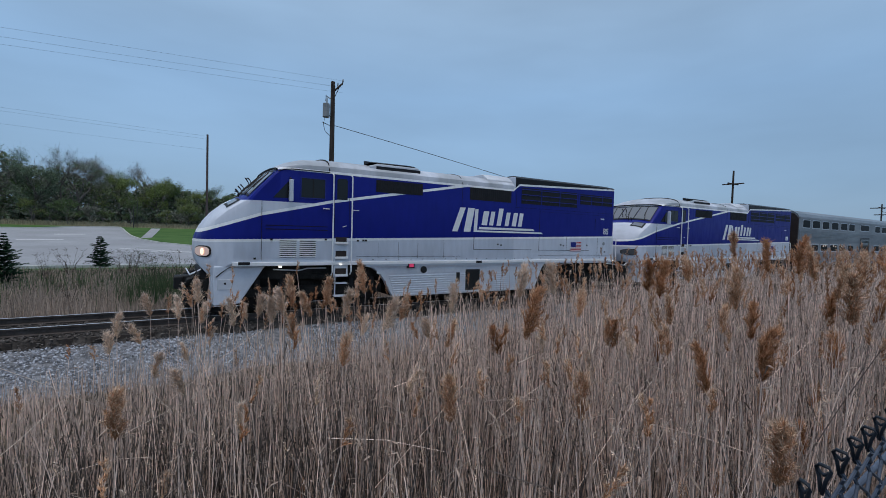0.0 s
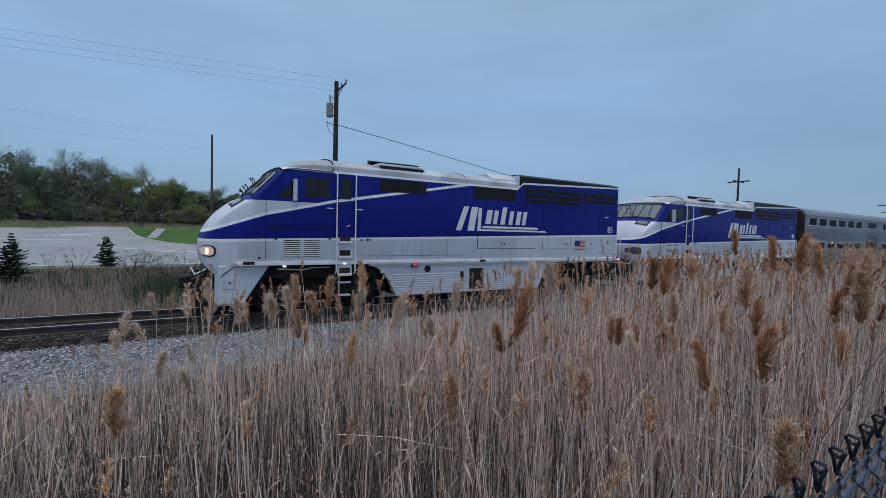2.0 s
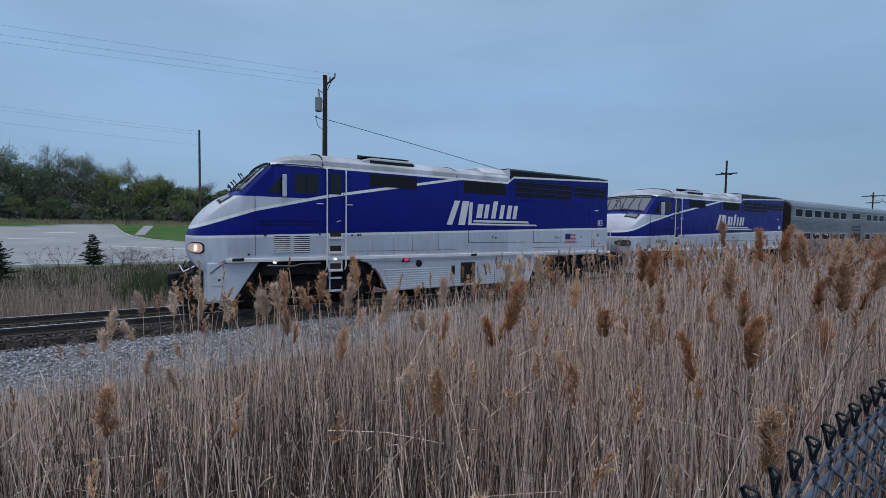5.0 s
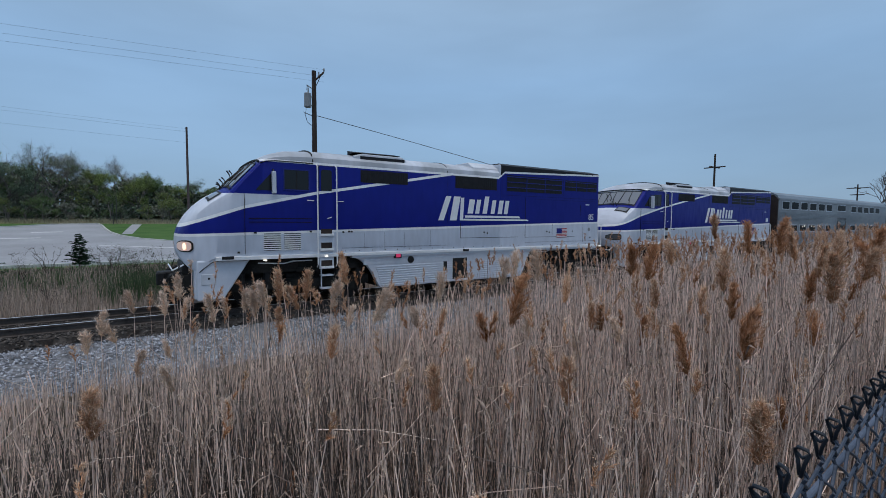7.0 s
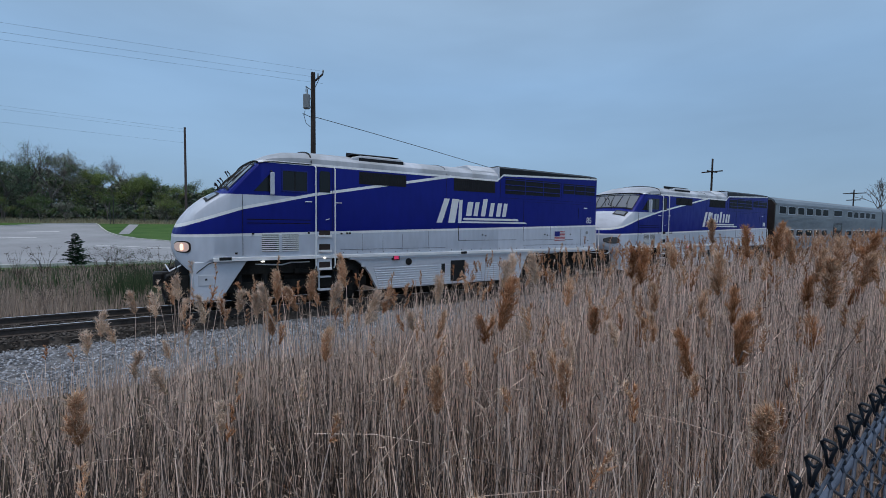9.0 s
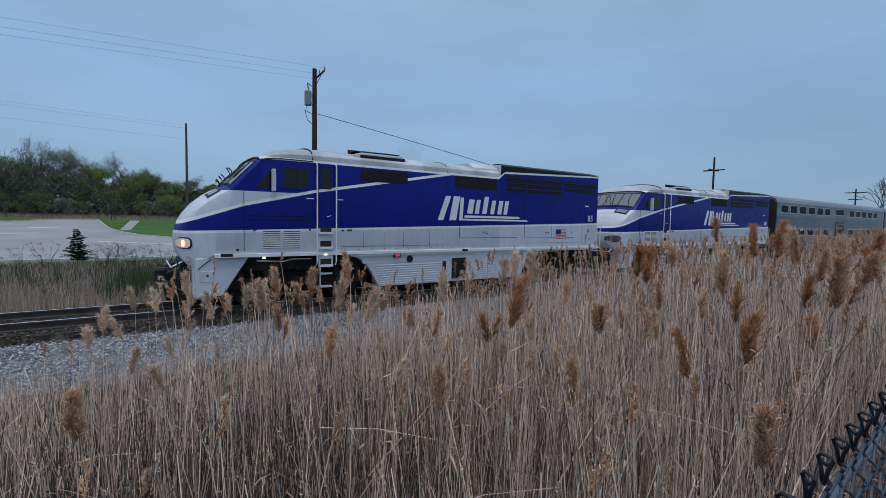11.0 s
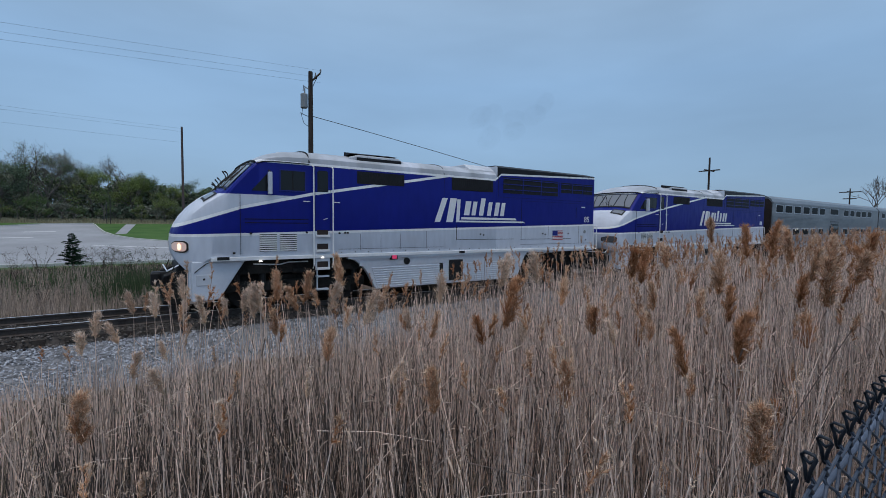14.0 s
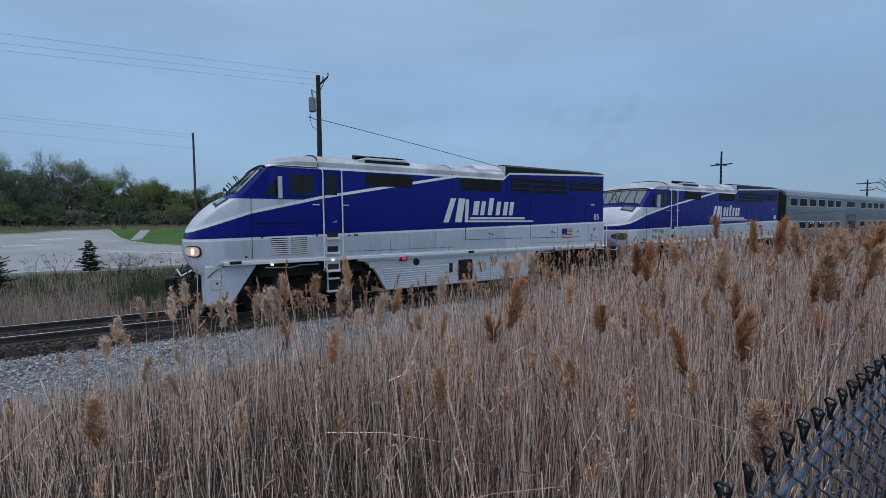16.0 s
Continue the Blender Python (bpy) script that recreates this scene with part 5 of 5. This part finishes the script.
def verge():
    tuft_field("dry_grass", "tall dry grass beyond the track", DRYGRASS, 14000, lambda r: (r.uniform(-16, 14), 3.2 + 7.5 * r.random() ** 1.4), lambda r, x, y: r.uniform(0.45, 1.0) * (0.85 + 0.4 * noise.noise((x * 0.5, y * 0.5, 1))), 0.022, 21)
    tuft_field("green_weeds", "fresh green weeds on the verge", GREENWEED, 9000, lambda r: (r.uniform(-20, 16), r.uniform(7.5, 27.5)), lambda r, x, y: r.uniform(0.2, 0.8) * lerp(y, ((12, 1.0), (24, 0.4))), 0.035, 22)
    tuft_field("dry_grass", "pale dead stalks standing on the verge", DRYGRASS, 6000, lambda r: (r.uniform(-20, 16), r.uniform(8.0, 27.5)), lambda r, x, y: r.uniform(0.3, 1.1) * lerp(y, ((12, 1.0), (24, 0.45))), 0.022, 23)
    tuft_field("green_weeds", "clump of tall green weeds near the rails", GREENWEED, 900, lambda r: (r.gauss(0.2, 0.55), r.gauss(6.0, 0.6)), lambda r, x, y: r.uniform(0.7, 1.5), 0.022, 24)
    tuft_field("meadow_grass", "rough pale meadow grass before the wood", FIELDGRASS, 9000, lambda r: (r.uniform(-50, 30), r.uniform(88.5, 97)), lambda r, x, y: r.uniform(0.3, 0.9), 0.07, 25)
    tuft_field("ditch_grass", "short dry grass between reeds and stones", STRAW, 24000, lambda r: (r.uniform(-6, 26), r.uniform(-9.6, -3.7)), lambda r, x, y: r.uniform(0.35, 0.75 + 0.05 * (-4 - y)) * (1.0 + 0.3 * noise.noise((x * 0.8, y * 0.8, 4))), 0.012, 26, 0.18)
    spruce(-6.15, 15.2, 2.62, 1)
    spruce(-3.35, 25.5, 2.5, 2)
    for i, (x, y, h, lf) in enumerate(((-4.6, 22, 1.7, None), (-1.6, 20, 1.7, None), (-1.2, 22, 1.6, GREENWEED), (-5.2, 19, 1.5, None), (0.5, 10.0, 1.7, GREENWEED), (-0.3, 13, 1.8, GREENWEED), (-8.6, 21, 1.5, None), (1.4, 16, 1.8, None), (-2.6, 7.2, 0.9, None))):
        shrub(x, y, h, 40 + i, leaf=lf)


# ---- reeds ----
REED_TOP = ((-4, 1.02), (-1, 1.14), (0.6, 1.40), (2.3, 1.60), (6.5, 1.86), (13, 2.0), (22, 2.12), (45, 2.2))


def reed_top(x, y):
    return lerp(x, REED_TOP) + 0.10 * noise.noise((x * 0.9, y * 0.9, 2)) + 0.03 * (-9 - y)


def plume(s, base, axis, length, width, strands, rnd, mats=(0, 1), hair=0.0042):
    """A feathery reed head: side branches that lean to one side of a drooping axis, each set with fine hairs, darker towards the core."""
    axis = axis.normalized()
    a = axis.orthogonal().normalized()
    b = axis.cross(a)
    w = rnd.uniform(0, 6.283)
    lop = math.cos(w) * a + math.sin(w) * b
    branches = max(9, strands // 48)
    for k in range(branches):
        u = (k + rnd.random()) / branches
        p = base + axis * length * 0.80 * u + lop * length * 0.16 * u * u
        w = rnd.uniform(0, 6.283)
        out = (math.cos(w) * a + math.sin(w) * b + lop * 0.55).normalized()
        taper = min(1.0, (u + 0.18) / 0.45) * (1 - u) ** 0.45 + 0.15
        aim = (axis * rnd.uniform(0.8, 1.4) + out * rnd.uniform(0.25, 0.75)).normalized()
        reach = width * taper * rnd.uniform(0.45, 1.0)
        for _ in range(strands // branches):
            v = rnd.random() ** 0.8
            q = p + aim * reach * v + (lop * 0.22 - axis * 0.16) * reach * v * v
            d = aim * 0.7 + Vector((rnd.gauss(0, 1), rnd.gauss(0, 1), rnd.gauss(0, 1))) * 0.42 + lop * 0.25
            side = Vector((rnd.uniform(-1, 1), rnd.uniform(-1, 1), rnd.uniform(-0.6, 0.6))).normalized()
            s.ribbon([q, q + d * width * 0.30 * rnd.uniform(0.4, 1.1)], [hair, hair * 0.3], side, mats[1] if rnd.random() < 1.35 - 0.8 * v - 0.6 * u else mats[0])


def reed_stem(s, p, top, r, rnd, bend, n=4, mat=0):
    d = Vector((rnd.gauss(0, 1), rnd.gauss(0, 1), 0)) * bend
    h = top - p.z
    pts = [p + Vector((0, 0, h * k / n)) + d * h * (k / n) ** 1.6 for k in range(n + 1)]
    s.tube(pts, [r * (1 - 0.55 * k / n) for k in range(n + 1)], 3, cap=False, mat=mat)
    return pts


def reed_leaves(s, pts, rnd, count):
    for _ in range(count):
        i = rnd.choice((0, 1, 1, 1, 2, len(pts) - 2))
        p = pts[i].lerp(pts[i + 1], rnd.random())
        a = rnd.uniform(0, 6.283)
        o = Vector((math.cos(a), math.sin(a), 0))
        l = rnd.uniform(0.12, 0.30)
        q = p + o * l * 0.2 + Vector((0, 0, l * rnd.uniform(-0.2, 0.6)))
        e = q + o * l * 0.25 + Vector((0, 0, -l * rnd.uniform(-0.2, 0.7)))
        s.ribbon([p, q, e], [0.007, 0.012, 0.002], Vector((-o.y, o.x, 0.4)).normalized(), 1)


SWAYING = []


def reed_beds():
    """Stands of last year's reeds, each a clump that rocks a little about its foot."""
    rnd = random.Random(77)
    cells = []
    for ix in range(9):
        for iy in range(4):
            cells.append((-4.2 + ix * 1.7, -2.5 + (ix + 1) * 1.7 - 0.0, -13.55 + iy * 1.15, -13.55 + (iy + 1) * 1.15, 240 if ix < 4 else 200, 4))
    for ix in range(6):
        cells.append((11.1 + ix * 4.5, 11.1 + (ix + 1) * 4.5, -13.5, -9.0, 58, 3))
    for c, (x0, x1, y0, y1, density, n) in enumerate(cells):
        near = c < 36
        if near:
            x1 = x0 + 1.7
        cx, cy = (x0 + x1) / 2, (y0 + y1) / 2
        foot = Vector((cx, cy, -0.85))
        s = Shape()
        for k in range(int((x1 - x0) * (y1 - y0) * density)):
            x, y = rnd.uniform(x0, x1), rnd.uniform(y0, y1)
            edge = -9.0 + 0.5 * noise.noise((x * 0.6, 0, 7))
            if y > edge or math.hypot(x - 0.17, y + 14.4) < 1.25:
                continue
            g = -0.88 if y > -12.7 else ground_z(x, y) - 0.05
            top = reed_top(x, y)
            headed = rnd.random() < (lerp(x, ((0, 0.010), (2, 0.022), (4, 0.062), (7, 0.085))) if near else 0.17)
            if near and 0.2 < x < 2.4 and y > -10.6 and rnd.random() < 0.045:
                headed, top = True, max(top, rnd.uniform(1.5, 1.85))
            top += rnd.uniform(-0.10, 0.16) if headed else -abs(rnd.gauss(0, 0.20)) - 0.06
            # some stems turn short and dark, colouring in the shade deep in the bed
            replaced = not headed and rnd.random() < (lerp(x, ((0.8, 0.80), (3.4, 0.26))) if near else 0.15)
            if replaced:
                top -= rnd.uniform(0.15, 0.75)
            if x > 4 and not replaced:
                top += 0.05
            if top < g + 0.4:
                continue
            pts = reed_stem(s, Vector((x, y, g)) - foot, top - foot.z, rnd.choice((0.0026, 0.0034, 0.0042, 0.0062)) * rnd.uniform(0.85, 1.15), rnd, 0.085, n, 6 if replaced else 0)
            reed_leaves(s, pts, rnd, 2 if near else 1)
            if near and not headed and not replaced and rnd.random() < 0.42:
                plume(s, pts[-1] - Vector((0, 0, 0.03)), pts[-1] - pts[-2], rnd.uniform(0.07, 0.13), 0.038, 36, rnd, (4, 2), 0.0032)
            if headed:
                d = (pts[-1] - pts[-2]).normalized()
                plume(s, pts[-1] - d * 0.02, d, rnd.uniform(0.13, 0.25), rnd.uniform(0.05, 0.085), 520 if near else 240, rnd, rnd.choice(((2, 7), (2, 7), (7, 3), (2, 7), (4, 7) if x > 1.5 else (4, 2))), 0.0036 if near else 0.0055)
        for k in range(int((x1 - x0) * (y1 - y0) * (6.0 if near else 1))):
            x, y = rnd.uniform(x0, x1), rnd.uniform(y0, min(y1, -9.6))
            if math.hypot(x - 0.17, y + 14.4) < 1.4:
                continue
            a, l = rnd.uniform(0, 6.283), rnd.uniform(0.5, 1.5)
            p = Vector((x, y, rnd.uniform(0.0, 0.72) * reed_top(x, y))) - foot
            e = p + Vector((math.cos(a) * l, math.sin(a) * l * 0.4, rnd.uniform(-0.1, 0.7) * l))
            s.tube([p, p.lerp(e, 0.5) + Vector((0, 0, rnd.uniform(-0.03, 0.05))), e], [0.0030, 0.0026, 0.0018], 3, cap=False, mat=5 if rnd.random() < 0.5 and y > -12.3 else 0)
        b = tagged(part("reed_bed", s, [STRAW, BLADE, PLUME, PLUME_DARK, PLUME_PALE, BROKEN, SHADESTEM, PLUME_RUST]), "dense stand of dry straw-coloured reeds", "reeds", kind="stuff")
        b.matrix_basis = Matrix.Translation(foot)
        SWAYING.append((b, foot, 0.5 if near else 0.2, c))


# heads that stand out over the beds: x, y, z of the head's middle
DARK_HEADS = (
    (3.31, -13.06, 1.99), (2.45, -13.47, 1.98), (2.35, -13.29, 1.88), (3.58, -12.25, 1.61), (3.27, -12.08, 1.73), (4.47, -13.14, 1.68),
    (6.43, -12.17, 1.24), (4.14, -13.09, 1.07), (5.73, -12.90, 1.87), (5.87, -12.99, 1.87), (4.86, -12.96, 1.94), (3.51, -12.22, 2.19),
    (3.58, -12.27, 2.17), (5.01, -13.32, 2.31), (5.17, -13.34, 2.22), (1.75, -12.64, 2.09), (2.84, -11.20, 1.51), (1.22, -10.42, 0.09),
    (4.09, -13.00, 2.40), (4.32, -12.75, 2.39))
BROWN_HEADS = (
    (-0.04, -11.98, 1.655), (2.17, -13.67, 1.70), (4.28, -13.18, 1.14), (4.39, -12.70, 1.16), (4.45, -13.01, 1.32), (6.10, -12.94, 0.92), (3.78, -12.67, 0.62),
    (3.15, -12.79, 0.72), (3.88, -12.59, 1.87), (2.80, -13.69, 2.25), (3.53, -12.42, 1.94), (3.52, -12.43, 1.70), (4.27, -12.13, 2.21),
    (3.13, -13.06, 2.20), (4.65, -13.09, 2.20), (5.04, -12.12, 2.45), (4.95, -13.29, 2.18), (4.60, -12.95, 2.35), (4.80, -13.18, 2.31),
    (2.04, -10.64, 1.78), (1.59, -10.92, 2.11), (1.30, -11.25, 1.60), (2.25, -11.21, 1.63), (1.50, -12.38, 1.58), (2.24, -12.66, 1.56),
    (3.44, -11.59, 1.88), (3.24, -12.06, 1.73), (1.19, -10.28, 1.92), (1.26, -10.71, 1.88), (1.33, -10.70, 1.96), (1.14, -10.46, 1.64))
PALE_HEADS = (
    (0.59, -11.48, 1.31), (-0.10, -10.05, 1.67), (0.12, -9.31, 1.72), (0.29, -10.30, 1.83), (0.44, -10.39, 1.96),
    (0.55, -11.22, 1.93), (0.82, -10.66, 1.88), (0.85, -11.02, 1.89), (0.92, -11.06, 1.95), (0.52, -9.30, 1.60), (0.89, -9.55, 1.64),
    (0.01, -9.73, 1.53), (-0.19, -9.60, 1.43), (0.32, -10.84, 1.42), (0.11, -10.21, 1.37), (0.42, -9.30, 1.22), (0.17, -10.78, 0.67),
    (1.36, -11.79, 1.96), (1.35, -11.19, 1.94), (1.97, -9.98, 1.49), (2.10, -11.14, 1.68), (2.89, -11.68, 1.60), (1.79, -11.35, 1.33),
    (3.21, -11.91, 1.42), (1.99, -11.62, 1.99), (2.55, -11.81, 2.15), (2.51, -12.12, 2.18), (3.30, -12.26, 1.64), (2.30, -11.98, 2.13))


def tall_reeds():
    rnd = random.Random(31)
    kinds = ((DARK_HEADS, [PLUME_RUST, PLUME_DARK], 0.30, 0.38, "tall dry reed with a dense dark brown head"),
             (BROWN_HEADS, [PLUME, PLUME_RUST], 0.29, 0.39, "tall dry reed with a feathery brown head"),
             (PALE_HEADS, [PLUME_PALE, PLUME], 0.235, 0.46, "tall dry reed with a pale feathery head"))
    i = 0
    for heads, mats, size, ratio, label in kinds:
        for x, y, z in heads:
            l = size * rnd.uniform(0.9, 1.15)
            w = l * ratio * rnd.uniform(0.85, 1.15)
            foot = Vector((x, y, -0.85 if y > -12.7 else ground_z(x, y)))
            t = thing("reed", label, "reed", "tall reeds", pose(*foot))
            s = Shape()
            pts = reed_stem(s, Vector((0, 0, 0)), z - l * 0.5 - foot.z, 0.0050, rnd, 0.0, 5)
            part("stem", s, STRAW, t)
            for _ in range(3):
                b = Shape()
                reed_leaves(b, pts, rnd, 1)
                b.mats = [0] * len(b.f)
                part("leaf", b, BLADE, t)
            h = Shape()
            lean = Vector((rnd.uniform(-0.25, 0.25), rnd.uniform(-0.25, 0.25), 1))
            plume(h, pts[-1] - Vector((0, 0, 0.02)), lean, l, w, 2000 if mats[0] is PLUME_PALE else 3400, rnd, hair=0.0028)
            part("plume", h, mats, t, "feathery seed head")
            SWAYING.append((t, foot, 0.7, 200 + i))
            i += 1


# ---- fence ----
def fence():
    f = thing("chain_link_fence", "dark coated chain link fence with open knuckled top", "fence", at=pose(0.9, -14.212, 0, 0, 0, 3.2))
    top, pitch, xs = 2.213, 0.062, -2.6
    half = pitch / 2
    w = Shape()
    rnd = random.Random(8)
    for k in range(int(6.8 / half)):
        x = xs + k * half
        pts = []
        for j in range(38):
            # each wire is a flattened spiral, hooked into its neighbours at the bends
            out = (j + k) % 2 == 0
            bend = -0.003 if out else 0.003
            xa, yy = (x if out else x + half) + bend, 0.005 if j % 2 else -0.005
            z = top - 0.030 - j * half
            pts += [(xa - bend * 0.6, yy * 0.4, z + 0.006), (xa, yy, z), (xa - bend * 0.6, yy * 0.4, z - 0.006)]
        w.tube(pts, 0.0021, 6, cap=False)
    part("wire_mesh", w, CHAIN, f, "dark blue-grey coated wire mesh")
    # two wire ends folded over each other into a small open eye, one at each top bend
    eye = Shape().tube([(0.0, 0.0, -0.030), (-0.001, -0.003, -0.014), (-0.002, -0.007, -0.002), (-0.001, -0.005, 0.002), (0.001, 0.005, 0.002), (0.002, 0.008, -0.002), (0.001, 0.004, -0.012), (0.0, 0.001, -0.028)], 0.0021, 7)
    eye.tube([(-0.002, -0.007, -0.002), (-0.001, -0.001, -0.008), (0.002, 0.006, -0.005)], 0.0019, 6)
    eye = eye.mesh("knuckle", KNUCKLE, smooth=True)
    for k in range(0, int(6.8 / half), 2):
        b = new("knuckle", eye)
        b.parent = f
        b.matrix_basis = pose(xs + k * half, 0, top, 0, rnd.uniform(-8, 8), rnd.uniform(-25, 25))
    part("top_rail", Shape().tube([(-2.8, 0.018, top - 0.105), (5, 0.018, top - 0.100)], 0.0042, 12), FENCERAIL, f, "thin steel rail behind the mesh")


# ---- the passing car ----
def sedan():
    c = thing("car", "pale silver four-door sedan driving along the road", "car", at=pose(-60, 31.6, -0.94))
    s = Shape()
    side = [(-2.32, 0.34), (-2.35, 0.70), (-2.26, 0.98), (-1.75, 1.05), (0.95, 1.03), (1.75, 0.95), (2.20, 0.80), (2.34, 0.55), (2.32, 0.28), (-2.2, 0.28)]
    rings = []
    for y, k, dz in ((-0.90, 0.955, 0.02), (-0.86, 1.0, 0.0), (0, 1.0, 0.0), (0.86, 1.0, 0.0), (0.90, 0.955, 0.02)):
        rings.append([(x * k, y, z if z < 0.5 else z - dz) for x, z in side])
    s.loft(rings)
    part("body", s, CARPAINT, c, bevel=0.04)
    roof = [(-1.85, 0.98), (-1.05, 1.46), (-0.55, 1.55), (0.15, 1.55), (0.62, 1.46), (1.35, 0.98)]
    cab = Shape().loft([[(x, y, z) for x, z in [(a * k, 0.98 + (b - 0.98) * h) for a, b in roof]] for y, k, h in ((-0.84, 1.0, 0.0), (-0.66, 0.95, 1.0), (0.66, 0.95, 1.0), (0.84, 1.0, 0.0))])
    part("cabin", cab, CARPAINT, c, bevel=0.02)
    for y in (-1, 1):
        for a, b in ((-1.38, -0.28), (-0.20, 0.96)):
            part("side_window", Shape().add([(a, y * 0.845, 1.02), (b, y * 0.845, 1.02), (b - (0.42 if b > 0 else 0.0), y * 0.715, 1.46), (a + (0.42 if a < -1 else 0.0), y * 0.715, 1.46)], [(0, 1, 2, 3)]), GLASS, c)
        part("headlight", Shape().box(2.10, 2.33, *sorted((y * 0.55, y * 0.86)), 0.58, 0.70), LAMP_ON, c, bevel=0.02)
        part("tail_light", Shape().box(-2.36, -2.20, *sorted((y * 0.55, y * 0.88)), 0.66, 0.82), FLAGRED, c, bevel=0.02)
        part("mirror", Shape().box(0.78, 0.95, *sorted((y * 0.88, y * 1.05)), 0.98, 1.10), CARPAINT, c, bevel=0.03)
    part("windshield", Shape().add([(1.33, -0.74, 1.03), (1.33, 0.74, 1.03), (0.66, 0.60, 1.47), (0.66, -0.60, 1.47)], [(0, 1, 2, 3)]), GLASS, c)
    for x in (-1.42, 1.42):
        for y in (-1, 1):
            w = part("wheel", Shape().disc((0, 0), 0.33, y * -0.11, y * 0.11, 22), RUBBER, c)
            w.matrix_basis = pose(x, y * 0.82, 0.33)
            rim = Shape().disc((0, 0), 0.22, y * 0.10, y * 0.122, 18)
            part("rim", rim, SILVER, w)
            for k in range(5):
                a = 2 * math.pi * k / 5
                part("spoke_gap", Shape().disc((0.14 * math.cos(a), 0.14 * math.sin(a)), 0.045, y * 0.118, y * 0.126, 8), BLACK, w)
            WHEELS.append(w)
    return c


def exhaust_puff():
    """Loose wisps of exhaust over the lead locomotive, each a faint rounded shell."""
    rnd = random.Random(9)
    p = thing("smoke_puff", "faint dark puff of exhaust smoke above the locomotive", "smoke")
    out = []
    for k in range(7):
        r, n, m = 0.50, 20, 14
        long, tall = rnd.uniform(1.1, 1.5), rnd.uniform(0.8, 1.0)
        rows = []
        for i in range(m + 1):
            a = 0.5 * math.pi * i / m
            rows.append([(long * r * math.sin(a) * math.cos(2 * math.pi * j / n), -r * math.cos(a), tall * r * math.sin(a) * math.sin(2 * math.pi * j / n)) for j in range(n)])
        w = part("wisp", Shape().loft(rows, caps=False), SMOKE, p, smooth=True)
        out.append((w, k / 6, rnd.gauss(0, 0.12), rnd.gauss(0, 0.12), rnd.uniform(-30, 30)))
    return out


WHEELS = []
WISPS = exhaust_puff()
poles()
woods()
verge()
reed_beds()
tall_reeds()
fence()
car = sedan()


def motions():
    """The car drives past; the reeds rock in the wind."""
    speed = 23.0
    times = [0.5 * k for k in range(33)]
    walk(car, [(t, pose(-4.98 - 2.42 + speed * (t - 3.6), 31.6, -0.94)) for t in times])
    for w in WHEELS:
        m = w.matrix_basis.copy()
        walk(w, [(t / 100, m @ pose(0, 0, 0, 0, 80.0 * (t / 100) * 10, 0)) for t in range(0, 1601, 10)])
    for w, lag, ax, az, spin in WISPS:
        # the wisps leave the stack one after another, rise, drift back along the train and part
        start = 10.55 + 0.75 * lag
        rows = [(0.0, pose(7.9, 0, 3.5, 0, 0, -32)), (start, pose(7.9, 0, 3.7, 0, 0, -32))]
        for dt in (0.4, 0.8, 1.2, 1.7, 2.3, 3.0, 3.8, 4.6):
            x = 7.9 + 0.85 * dt + 0.32 * dt * dt * (1.15 - 0.35 * lag) + ax * dt
            z = 3.7 + 2.75 * (1 - math.exp(-dt / 0.9)) + 0.10 * dt + az * dt + (0.5 - lag) * 0.30 * dt
            rows.append((start + dt, pose(x, 0.1 * dt, z, 0, -30 + spin * dt * 0.2, -32)))
        rows = [r for r in rows if r[0] < 15.9]
        last = rows[-1][1].translation
        rows.append((16.0, pose(last.x + 1.5, last.y, last.z + 0.3, 0, -30 + spin, -32)))
        walk(w, rows)
    for ob, foot, amount, seed in SWAYING:
        rnd = random.Random(seed)
        a, b, p, q = rnd.uniform(3.2, 4.6), rnd.uniform(6.0, 8.5), rnd.uniform(0, 6.28), rnd.uniform(0, 6.28)
        rows = []
        for k in range(41):
            t = 0.4 * k
            u = math.sin(a * t * 0.6 + p) * 0.7 + math.sin(b * t * 0.55 + q) * 0.5
            v = math.sin(a * t * 0.5 + q) * 0.5
            rows.append((t, pose(*foot, amount * v * 0.6, amount * u, 0)))
        walk(ob, rows)


motions()
